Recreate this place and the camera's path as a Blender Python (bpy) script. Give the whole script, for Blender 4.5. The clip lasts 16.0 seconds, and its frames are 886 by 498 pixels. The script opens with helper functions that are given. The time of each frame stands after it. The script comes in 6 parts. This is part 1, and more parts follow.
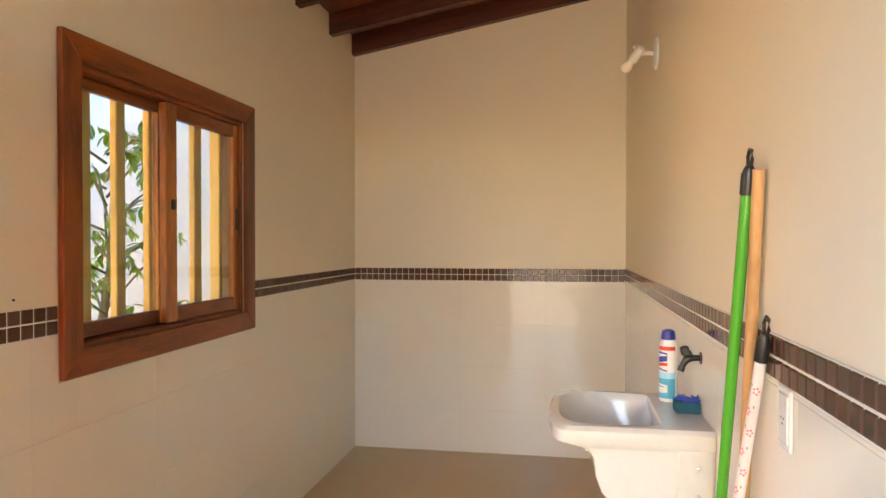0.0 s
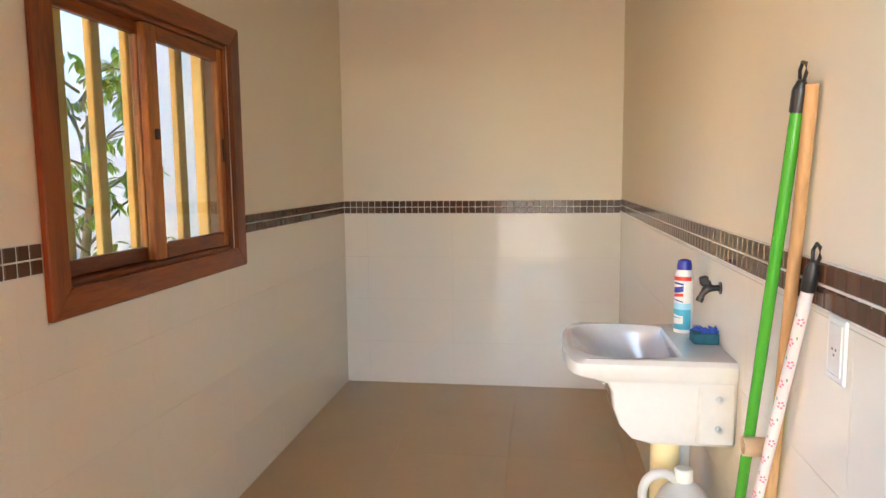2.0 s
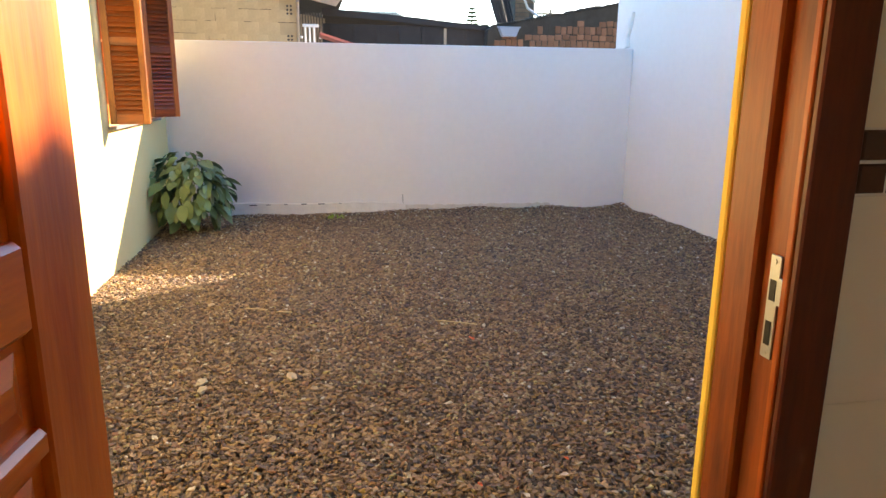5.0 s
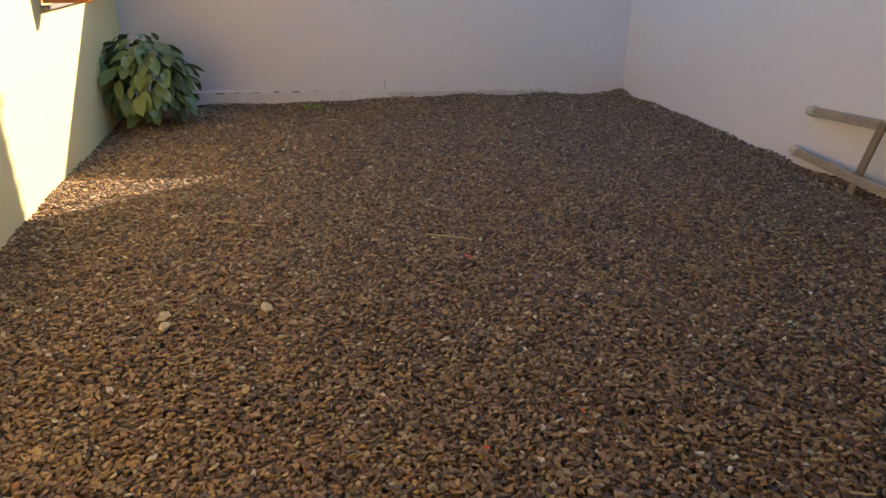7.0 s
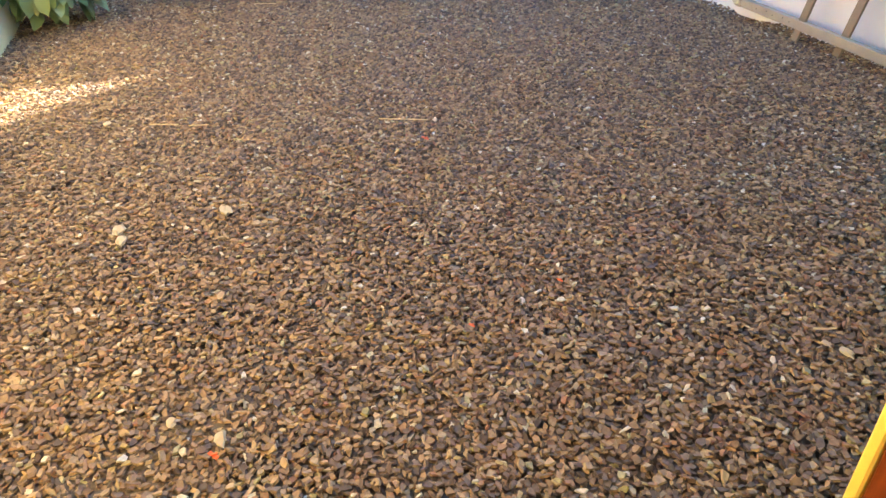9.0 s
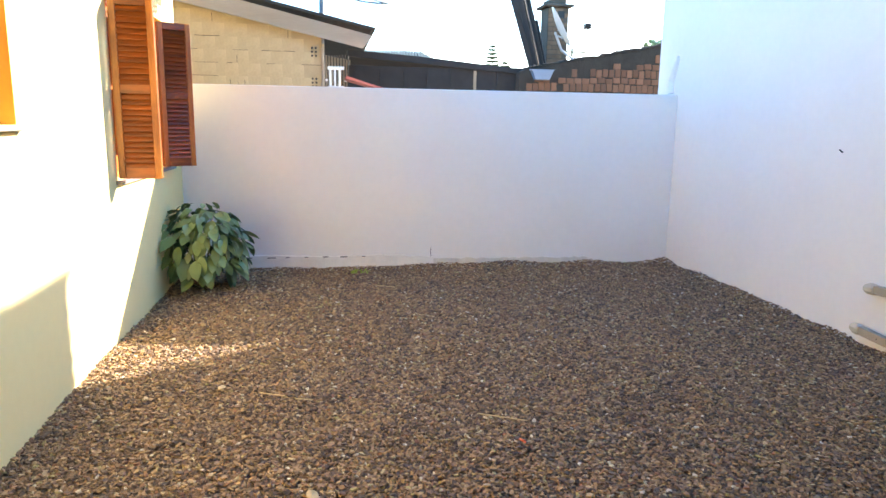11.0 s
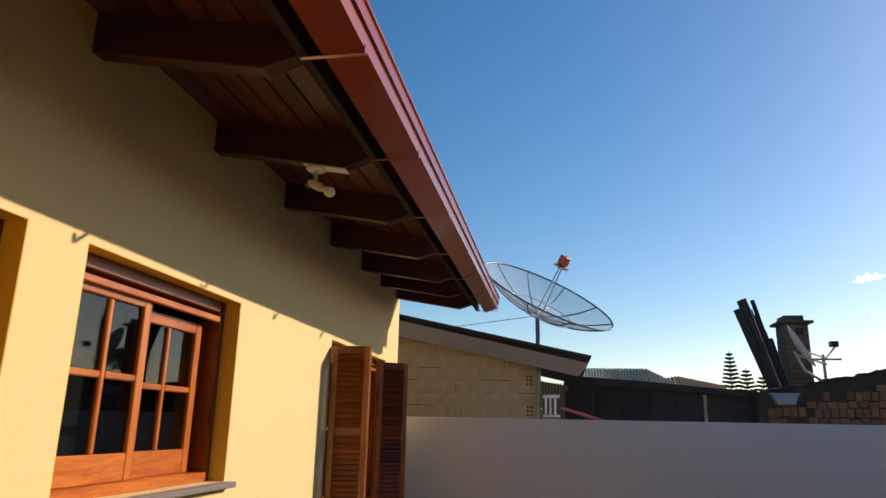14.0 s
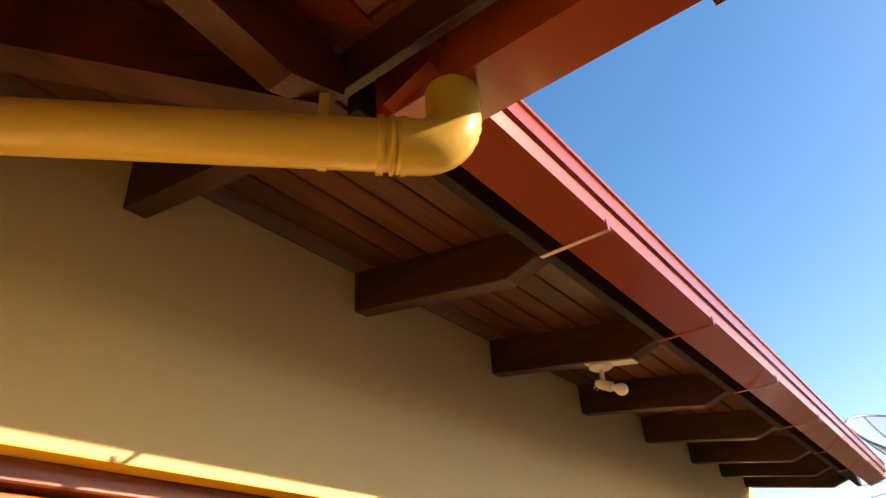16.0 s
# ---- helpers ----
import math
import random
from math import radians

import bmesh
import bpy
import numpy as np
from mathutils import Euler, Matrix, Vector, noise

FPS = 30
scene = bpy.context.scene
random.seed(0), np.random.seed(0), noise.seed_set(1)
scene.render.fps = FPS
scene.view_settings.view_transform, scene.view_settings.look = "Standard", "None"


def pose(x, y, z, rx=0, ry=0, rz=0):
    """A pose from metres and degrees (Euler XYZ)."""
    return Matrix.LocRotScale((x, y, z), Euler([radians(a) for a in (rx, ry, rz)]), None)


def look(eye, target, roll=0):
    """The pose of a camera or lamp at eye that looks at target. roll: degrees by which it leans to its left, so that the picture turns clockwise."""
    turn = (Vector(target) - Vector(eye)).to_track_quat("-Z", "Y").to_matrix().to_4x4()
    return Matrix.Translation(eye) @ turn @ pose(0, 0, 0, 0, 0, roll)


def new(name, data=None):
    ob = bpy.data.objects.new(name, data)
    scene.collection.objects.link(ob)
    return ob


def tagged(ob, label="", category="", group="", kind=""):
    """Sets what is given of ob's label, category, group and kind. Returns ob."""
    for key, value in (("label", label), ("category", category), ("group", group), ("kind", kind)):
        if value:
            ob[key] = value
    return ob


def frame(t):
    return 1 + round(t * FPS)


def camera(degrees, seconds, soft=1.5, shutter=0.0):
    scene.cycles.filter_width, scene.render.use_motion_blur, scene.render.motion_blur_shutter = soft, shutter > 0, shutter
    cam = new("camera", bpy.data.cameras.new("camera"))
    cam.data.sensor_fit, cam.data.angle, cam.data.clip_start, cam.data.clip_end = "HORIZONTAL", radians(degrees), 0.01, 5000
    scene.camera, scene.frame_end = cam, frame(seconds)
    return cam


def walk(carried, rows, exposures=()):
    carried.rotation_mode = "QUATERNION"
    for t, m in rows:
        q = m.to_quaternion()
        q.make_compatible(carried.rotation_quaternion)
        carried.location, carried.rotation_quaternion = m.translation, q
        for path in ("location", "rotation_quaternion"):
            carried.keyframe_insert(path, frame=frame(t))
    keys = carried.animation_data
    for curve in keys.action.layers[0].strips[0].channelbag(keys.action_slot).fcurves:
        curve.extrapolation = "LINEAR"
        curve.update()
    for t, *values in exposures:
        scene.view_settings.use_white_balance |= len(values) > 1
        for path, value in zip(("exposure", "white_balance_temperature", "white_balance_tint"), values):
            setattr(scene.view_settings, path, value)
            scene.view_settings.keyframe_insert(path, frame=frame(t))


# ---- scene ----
cam = camera(66.2, 16.0)
PATH = [
    (0, (1.481, 0.171, 1.48), (1.13, 2.14, 1.456), 0.0),
    (0.5, (1.476, 0.182, 1.533), (1.116, 2.133, 1.783), 0.1),
    (1, (1.475, 0.174, 1.572), (1.117, 2.092, 2.014), -0.3),
    (1.5, (1.43, 0.2, 1.537), (1.098, 2.168, 1.667), -0.0),
    (2, (1.373, 0.264, 1.464), (1.084, 2.231, 1.247), -0.6),
    (2.3, (1.399, 0.4, 1.425), (0.978, 2.333, 1.135), -0.4),
    (2.5, (1.383, 0.47, 1.399), (0.807, 2.359, 1.081), -1.3),
    (3, (1.292, 0.636, 1.364), (0.287, 2.322, 0.981), -1.3),
    (3.5, (1.081, 0.779, 1.357), (-0.292, 2.187, 0.991), -0.5),
    (4, (0.936, 0.889, 1.339), (-0.751, 1.908, 0.997), -1.0),
    (4.5, (0.862, 0.977, 1.335), (-1.023, 1.535, 0.965), 0.0),
    (4.7, (0.834, 0.996, 1.333), (-1.076, 1.435, 0.934), 0.4),
    (6.8, (0.291, 1.065, 1.387), (-1.546, 1.418, 0.679), 1.3),
    (7, (0.276, 1.055, 1.365), (-1.513, 1.462, 0.567), 0.7),
    (7.5, (0.226, 1.024, 1.343), (-1.43, 1.523, 0.339), -1.2),
    (8, (0.211, 1.022, 1.333), (-1.376, 1.539, 0.232), -2.3),
    (8.2, (0.214, 0.974, 1.329), (-1.346, 1.503, 0.194), -1.9),
    (10.3, (0.206, 0.993, 1.427), (-1.603, 1.473, 0.72), -0.2),
    (10.5, (0.187, 0.958, 1.439), (-1.668, 1.435, 0.862), 0.7),
    (11, (0.172, 0.972, 1.467), (-1.766, 1.301, 1.098), 0.9),
    (11.5, (0.15, 1.009, 1.511), (-1.829, 1.232, 1.329), 0.8),
    (12, (0.077, 1.022, 1.564), (-1.917, 1.166, 1.609), 0.1),
    (12.5, (0.014, 1.026, 1.594), (-1.971, 1.114, 1.82), -0.7),
    (13, (0.018, 1.111, 1.604), (-1.953, 1.025, 1.935), 0.5),
    (13.5, (-0.021, 1.144, 1.651), (-1.966, 0.929, 2.065), 1.7),
    (14, (-0.078, 1.152, 1.706), (-1.986, 0.829, 2.212), 1.2),
    (14.5, (-0.121, 1.169, 1.746), (-1.966, 0.752, 2.398), 0.0),
    (15, (-0.194, 1.114, 1.797), (-1.928, 0.641, 2.673), -2.8),
    (15.5, (-0.27, 1.118, 1.82), (-1.878, 0.445, 2.801), -5.1),
    (16, (-0.39, 1.128, 1.867), (-1.78, 0.128, 2.899), -3.9),
]

# ---- exposure of the clip's camera ----
EXPO = [(0, 4.2, 8100, 19), (0.5, 4.35, 8300, 19), (1.0, 4.5, 7500, 17), (1.5, 4.5, 7000, 16), (2.0, 4.3, 7000, 16), (2.5, 4.35, 7400, 17), (3.0, 4.35, 7300, 15), (3.5, 4.05, 7200, 14), (4.5, 3.0, 8000, 16), (4.7, 2.95, 8200, 16), (6.8, 1.95, 8600, 17), (7.0, 2.1, 8500, 17), (7.5, 2.45, 8200, 15),
        (8.2, 3.1, 7800, 14), (10.3, 3.9, 7300, 12), (10.5, 3.8, 7300, 12), (11.0, 3.1, 7400, 12), (11.5, 2.15, 7600, 14), (12.0, 1.2, 7800, 17), (12.5, 0.6, 8000, 18), (14.0, 0.4, 8100, 20), (15.0, 0.85, 8700, 24), (15.5, 1.15, 9400, 28), (16.0, 1.5, 10200, 29)]
walk(cam, [(t, look(eye, target, roll)) for t, eye, target, roll in PATH], EXPO)

# ---- world and sun ----
SUN_TO = Vector((-0.70, 1.0, 0.535)).normalized()
world = bpy.data.worlds.new("sky")
scene.world = world
world.use_nodes = True
wt = world.node_tree
bg = wt.nodes["Background"]
sky = wt.nodes.new("ShaderNodeTexSky")
sky.sky_type = "NISHITA"
sky.sun_disc = False
sky.sun_elevation = math.asin(SUN_TO.z)
sky.sun_rotation = math.atan2(SUN_TO.x, SUN_TO.y)
sky.air_density, sky.dust_density, sky.ozone_density = 1.0, 0.5, 3.0
deep = wt.nodes.new("ShaderNodeHueSaturation")
deep.inputs["Saturation"].default_value = 1.35
wt.links.new(sky.outputs[0], deep.inputs["Color"])
wt.links.new(deep.outputs[0], bg.inputs[0])
bg.inputs[1].default_value = 0.125
sun = new("sun", bpy.data.lights.new("sun", "SUN"))
sun.data.energy, sun.data.angle, sun.data.color = 2.9, radians(0.53), (1.0, 0.96, 0.90)
sun.matrix_world = look((0, 0, 8), Vector((0, 0, 8)) - SUN_TO)


# ---- materials ----
def mat(name, base, rough=0.6, metal=0.0, spread=0.15, scale=8.0, bump=0.0, bump_scale=60.0, coat=0.0, fine=0.06, spec=0.5, stretch=(1, 1, 1), rand=0.0, island=False):
    """A principled material whose colour varies at two scales, with fine relief."""
    m = bpy.data.materials.new(name)
    m.use_nodes = True
    t = m.node_tree
    n, l = t.nodes, t.links
    p = n["Principled BSDF"]
    p.inputs["Roughness"].default_value, p.inputs["Metallic"].default_value = rough, metal
    p.inputs["Coat Weight"].default_value, p.inputs["Coat Roughness"].default_value = coat, 0.08
    p.inputs["Specular IOR Level"].default_value = spec
    tc = n.new("ShaderNodeTexCoord")
    mp = n.new("ShaderNodeMapping")
    mp.inputs["Scale"].default_value = stretch
    l.new(tc.outputs["Object"], mp.inputs[0])
    n1, n2 = n.new("ShaderNodeTexNoise"), n.new("ShaderNodeTexNoise")
    n1.inputs["Scale"].default_value, n2.inputs["Scale"].default_value = scale, scale * 14
    n1.inputs["Detail"].default_value = n2.inputs["Detail"].default_value = 3
    for q in (n1, n2):
        l.new(mp.outputs[0], q.inputs["Vector"])
    val = n.new("ShaderNodeMath")
    val.operation = "MULTIPLY_ADD"
    val.inputs[1].default_value, val.inputs[2].default_value = 2 * spread, 1 - spread
    l.new(n1.outputs[0], val.inputs[0])
    v2 = n.new("ShaderNodeMath")
    v2.operation = "MULTIPLY_ADD"
    v2.inputs[1].default_value = 2 * fine
    l.new(n2.outputs[0], v2.inputs[0])
    l.new(val.outputs[0], v2.inputs[2])
    last = v2
    if rand or island:
        src = n.new("ShaderNodeNewGeometry").outputs["Random Per Island"] if island else n.new("ShaderNodeObjectInfo").outputs["Random"]
        v3 = n.new("ShaderNodeMath")
        v3.operation = "MULTIPLY_ADD"
        v3.inputs[1].default_value = rand
        l.new(src, v3.inputs[0])
        l.new(v2.outputs[0], v3.inputs[2])
        last = v3
    hs = n.new("ShaderNodeHueSaturation")
    hs.inputs["Color"].default_value = (*base, 1)
    l.new(last.outputs[0], hs.inputs["Value"])
    l.new(hs.outputs[0], p.inputs["Base Color"])
    if bump:
        nb, b = n.new("ShaderNodeTexNoise"), n.new("ShaderNodeBump")
        nb.inputs["Scale"].default_value, nb.inputs["Detail"].default_value = bump_scale, 4
        b.inputs["Strength"].default_value, b.inputs["Distance"].default_value = bump, 0.01
        l.new(mp.outputs[0], nb.inputs["Vector"])
        l.new(nb.outputs[0], b.inputs["Height"])
        l.new(b.outputs[0], p.inputs["Normal"])
    return m


def wood(name, dark, light, axis="Z", rough=0.4, coat=0.12, ring=9.0, rand=0.25, knots=True):
    """Varnished or raw timber: stretched grain, knots, fine pores."""
    m = bpy.data.materials.new(name)
    m.use_nodes = True
    t = m.node_tree
    n, l = t.nodes, t.links
    p = n["Principled BSDF"]
    p.inputs["Roughness"].default_value = rough
    p.inputs["Coat Weight"].default_value, p.inputs["Coat Roughness"].default_value = coat, 0.15
    tc, mp = n.new("ShaderNodeTexCoord"), n.new("ShaderNodeMapping")
    k = {"X": (0.12, 1, 1), "Y": (1, 0.12, 1), "Z": (1, 1, 0.12)}[axis]
    mp.inputs["Scale"].default_value = k
    oi = n.new("ShaderNodeObjectInfo")
    add = n.new("ShaderNodeVectorMath")
    add.operation = "ADD"
    sc = n.new("ShaderNodeMath")
    sc.operation = "MULTIPLY"
    sc.inputs[1].default_value = 17.0
    l.new(oi.outputs["Random"], sc.inputs[0])
    l.new(tc.outputs["Object"], add.inputs[0])
    l.new(sc.outputs[0], add.inputs[1])
    l.new(add.outputs[0], mp.inputs[0])
    g1, g2 = n.new("ShaderNodeTexNoise"), n.new("ShaderNodeTexNoise")
    g1.inputs["Scale"].default_value, g1.inputs["Detail"].default_value, g1.inputs["Distortion"].default_value = ring, 5, 1.4
    g2.inputs["Scale"].default_value, g2.inputs["Detail"].default_value = ring * 14, 2
    l.new(mp.outputs[0], g1.inputs["Vector"])
    l.new(mp.outputs[0], g2.inputs["Vector"])
    mix = n.new("ShaderNodeMath")
    mix.operation = "MULTIPLY_ADD"
    mix.inputs[1].default_value = 0.35
    l.new(g2.outputs[0], mix.inputs[0])
    l.new(g1.outputs[0], mix.inputs[2])
    ramp = n.new("ShaderNodeValToRGB")
    ramp.color_ramp.elements[0].position, ramp.color_ramp.elements[0].color = 0.42, (*dark, 1)
    ramp.color_ramp.elements[1].position, ramp.color_ramp.elements[1].color = 0.82, (*light, 1)
    l.new(mix.outputs[0], ramp.inputs[0])
    out = ramp.outputs[0]
    if knots:
        vo = n.new("ShaderNodeTexVoronoi")
        vo.inputs["Scale"].default_value = 2.6
        mk = n.new("ShaderNodeMapping")
        mk.inputs["Scale"].default_value = {"X": (0.7, 1.6, 1.6), "Y": (1.6, 0.7, 1.6), "Z": (1.6, 1.6, 0.7)}[axis]
        l.new(add.outputs[0], mk.inputs[0])
        l.new(mk.outputs[0], vo.inputs["Vector"])
        kr = n.new("ShaderNodeValToRGB")
        kr.color_ramp.elements[0].position, kr.color_ramp.elements[0].color = 0.035, (0.25, 0.2, 0.2, 1)
        kr.color_ramp.elements[1].position, kr.color_ramp.elements[1].color = 0.09, (1, 1, 1, 1)
        l.new(vo.outputs["Distance"], kr.inputs[0])
        mm = n.new("ShaderNodeMix")
        mm.data_type, mm.blend_type = "RGBA", "MULTIPLY"
        mm.inputs[0].default_value = 1
        l.new(ramp.outputs[0], mm.inputs[6])
        l.new(kr.outputs[0], mm.inputs[7])
        out = mm.outputs[2]
    hs = n.new("ShaderNodeHueSaturation")
    vv = n.new("ShaderNodeMath")
    vv.operation = "MULTIPLY_ADD"
    vv.inputs[1].default_value, vv.inputs[2].default_value = rand, 1 - rand / 2
    l.new(oi.outputs["Random"], vv.inputs[0])
    l.new(vv.outputs[0], hs.inputs["Value"])
    l.new(out, hs.inputs["Color"])
    l.new(hs.outputs[0], p.inputs["Base Color"])
    b = n.new("ShaderNodeBump")
    b.inputs["Strength"].default_value, b.inputs["Distance"].default_value = 0.12, 0.004
    l.new(g2.outputs[0], b.inputs["Height"])
    l.new(b.outputs[0], p.inputs["Normal"])
    return m


def glass(name, tint=(0.9, 0.95, 0.95), clear=0.9):
    m = bpy.data.materials.new(name)
    m.use_nodes = True
    t = m.node_tree
    n, l = t.nodes, t.links
    tr, gl, mx, fr = n.new("ShaderNodeBsdfTransparent"), n.new("ShaderNodeBsdfGlossy"), n.new("ShaderNodeMixShader"), n.new("ShaderNodeLayerWeight")
    tr.inputs[0].default_value = (*[c * clear for c in tint], 1)
    gl.inputs["Roughness"].default_value = 0.01
    fr.inputs[0].default_value = 0.5
    pw, ma = n.new("ShaderNodeMath"), n.new("ShaderNodeMath")
    pw.operation, ma.operation = "POWER", "MULTIPLY_ADD"
    pw.inputs[1].default_value, ma.inputs[1].default_value, ma.inputs[2].default_value = 5.0, 0.95, 0.045
    l.new(fr.outputs["Facing"], pw.inputs[0])
    l.new(pw.outputs[0], ma.inputs[0])
    l.new(ma.outputs[0], mx.inputs[0])
    l.new(tr.outputs[0], mx.inputs[1])
    l.new(gl.outputs[0], mx.inputs[2])
    l.new(mx.outputs[0], n["Material Output"].inputs[0])
    return m


M_TILE = mat("glazed_wall_tile", (0.84, 0.78, 0.67), rough=0.07, spread=0.02, scale=1.2, fine=0.01, bump=0.035, bump_scale=9, rand=0.008, spec=0.36)
M_GROUT = mat("pale_grout", (0.82, 0.76, 0.65), rough=0.85, spread=0.06, scale=6)
M_FLOOR = mat("beige_floor_tile", (0.52, 0.36, 0.19), rough=0.28, spread=0.06, scale=2.0, fine=0.03, bump=0.03, bump_scale=30, rand=0.03)
M_MOSAIC = mat("brown_glass_mosaic", (0.075, 0.036, 0.022), rough=0.12, spread=0.2, scale=20, rand=0.5, spec=0.35)
M_MOSGROUT = mat("white_mosaic_grout", (0.72, 0.68, 0.62), rough=0.8)
M_WHITE = mat("white_masonry_paint", (0.80, 0.775, 0.745), rough=0.85, spread=0.05, scale=1.1, fine=0.03, bump=0.12, bump_scale=90)
M_CREAM = mat("cream_wall_paint", (0.84, 0.75, 0.60), rough=0.55, spread=0.03, scale=1.4, fine=0.015, bump=0.05, bump_scale=50)
M_YELLOW = mat("yellow_house_paint", (0.84, 0.665, 0.315), rough=0.85, spread=0.04, scale=1.3, fine=0.03, bump=0.12, bump_scale=90)
M_YTRIM = mat("golden_reveal_paint", (0.80, 0.53, 0.09), rough=0.7, spread=0.04, scale=3, bump=0.06)
M_PLASTER = mat("inner_plaster", (0.6, 0.56, 0.5), rough=0.9)
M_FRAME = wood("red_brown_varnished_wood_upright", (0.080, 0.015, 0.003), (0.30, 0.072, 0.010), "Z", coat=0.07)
M_FRAMEY = wood("red_brown_varnished_wood_level", (0.080, 0.015, 0.003), (0.30, 0.072, 0.010), "Y", coat=0.07)
M_FRAMEX = wood("red_brown_varnished_wood_cross", (0.12, 0.026, 0.008), (0.34, 0.095, 0.025), "X")
M_RAIL = wood("orange_varnished_wood_upright", (0.30, 0.050, 0.006), (0.63, 0.185, 0.028), "Z", rough=0.36, coat=0.1)
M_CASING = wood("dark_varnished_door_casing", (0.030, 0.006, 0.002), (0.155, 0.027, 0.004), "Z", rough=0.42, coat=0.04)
M_SASH = wood("honey_brown_varnished_wood", (0.17, 0.038, 0.006), (0.50, 0.17, 0.03), "Z", rough=0.36, coat=0.1)
M_RAILX = wood("orange_varnished_wood_level", (0.30, 0.050, 0.006), (0.63, 0.185, 0.028), "X", rough=0.36, coat=0.1)
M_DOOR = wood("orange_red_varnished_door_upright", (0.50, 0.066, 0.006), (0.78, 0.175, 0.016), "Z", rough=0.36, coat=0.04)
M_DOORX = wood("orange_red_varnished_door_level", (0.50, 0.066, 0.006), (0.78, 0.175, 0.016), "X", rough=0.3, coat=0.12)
M_BAR = wood("honey_pine_bar", (0.80, 0.44, 0.09), (0.95, 0.64, 0.20), "Z", rough=0.4, knots=False)
M_BEAM = wood("dark_stained_beam", (0.020, 0.0042, 0.0015), (0.115, 0.022, 0.005), "X", rough=0.45, coat=0.06)
M_BEAMY = wood("dark_stained_rafter", (0.016, 0.005, 0.003), (0.075, 0.021, 0.010), "Y", rough=0.5, coat=0.1)
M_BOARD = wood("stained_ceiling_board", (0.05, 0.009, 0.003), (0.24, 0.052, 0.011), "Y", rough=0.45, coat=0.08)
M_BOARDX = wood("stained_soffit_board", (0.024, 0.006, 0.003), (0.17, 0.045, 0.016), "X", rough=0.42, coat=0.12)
M_GUTTER = mat("red_oxide_gutter_paint", (0.36, 0.062, 0.024), rough=0.2, spread=0.08, scale=3, coat=0.4)
M_PIPE = mat("yellow_painted_pipe", (0.72, 0.47, 0.10), rough=0.33, spread=0.05, scale=5, coat=0.2)
M_STONE_SILL = mat("grey_granite_sill", (0.22, 0.19, 0.17), rough=0.5, spread=0.2, scale=60, bump=0.05)
M_BLACKP = mat("black_plastic", (0.015, 0.014, 0.014), rough=0.3)
M_WHITEP = mat("white_plastic", (0.72, 0.71, 0.68), rough=0.35, spread=0.04)
M_CERAM = mat("white_ceramic", (0.66, 0.645, 0.61), rough=0.12, spread=0.03, scale=3, coat=0.5)
M_METAL = mat("galvanised_metal", (0.55, 0.55, 0.55), rough=0.35, metal=1.0, spread=0.15, scale=12)
M_SOIL = mat("dark_ground_under_gravel", (0.12, 0.09, 0.065), rough=0.95, spread=0.4, scale=20, bump=0.8, bump_scale=50)
M_GLASS = glass("window_glass")
M_DARKGLASS = glass("window_glass_dark_room", (0.8, 0.85, 0.85), 0.75)


# daylight that falls in through the wide opening behind the walker, and two brighter panes in it
def opening_light(name, x, z, w, h, watts, spread):
    lamp = new(name, bpy.data.lights.new(name, "AREA"))
    lamp.data.shape, lamp.data.size, lamp.data.size_y, lamp.data.energy, lamp.data.color = "RECTANGLE", w, h, watts, (1.0, 0.89, 0.74)
    lamp.data.spread = radians(spread)
    lamp.matrix_world = pose(x, -1.02, z, 90, 0, 180) @ Matrix.Rotation(math.pi, 4, "Y")


opening_light("south_opening_daylight", 0.94, 1.25, 1.7, 2.3, 1.7, 120)
opening_light("south_pane_daylight", 1.10, 1.10, 0.42, 1.9, 0.10, 90)
opening_light("south_pane_daylight", 0.14, 1.10, 0.20, 1.9, 0.05, 90)


# ---- mesh helpers ----
def add_box(bm, x0, x1, y0, y1, z0, z1, bevel=0.0, m=None):
    r = bmesh.ops.create_cube(bm, size=1)
    vs = r["verts"]
    mm = pose((x0 + x1) / 2, (y0 + y1) / 2, (z0 + z1) / 2) @ Matrix.Diagonal((abs(x1 - x0), abs(y1 - y0), abs(z1 - z0), 1))
    if m is not None:
        mm = m @ mm
    bmesh.ops.transform(bm, matrix=mm, verts=vs)
    if bevel:
        es = list({e for v in vs for e in v.link_edges})
        bmesh.ops.bevel(bm, geom=es, offset=bevel, segments=1, affect="EDGES", profile=0.5)
    return vs


def add_cyl(bm, a, b, r0, r1=None, seg=12, caps=True):
    a, b = Vector(a), Vector(b)
    r1 = r0 if r1 is None else r1
    q = (b - a).to_track_quat("Z", "Y").to_matrix().to_4x4()
    m = Matrix.Translation((a + b) / 2) @ q
    return bmesh.ops.create_cone(bm, cap_ends=caps, segments=seg, radius1=r0, radius2=r1, depth=(b - a).length, matrix=m)["verts"]


def add_tube(bm, pts, r, seg=12, caps=True):
    """A round tube along points."""
    pts = [Vector(p) for p in pts]
    rings = []
    up = Vector((0.123, 0.31, 0.94))
    for i, p in enumerate(pts):
        d = (pts[min(i + 1, len(pts) - 1)] - pts[max(i - 1, 0)]).normalized()
        u = d.cross(up).normalized()
        v = d.cross(u).normalized()
        rr = r[i] if isinstance(r, (list, tuple)) else r
        rings.append([bm.verts.new(p + rr * (u * math.cos(2 * math.pi * k / seg) + v * math.sin(2 * math.pi * k / seg))) for k in range(seg)])
    for a, b in zip(rings, rings[1:]):
        for k in range(seg):
            bm.faces.new((a[k], a[(k + 1) % seg], b[(k + 1) % seg], b[k]))
    if caps:
        bm.faces.new(rings[0][::-1])
        bm.faces.new(rings[-1])


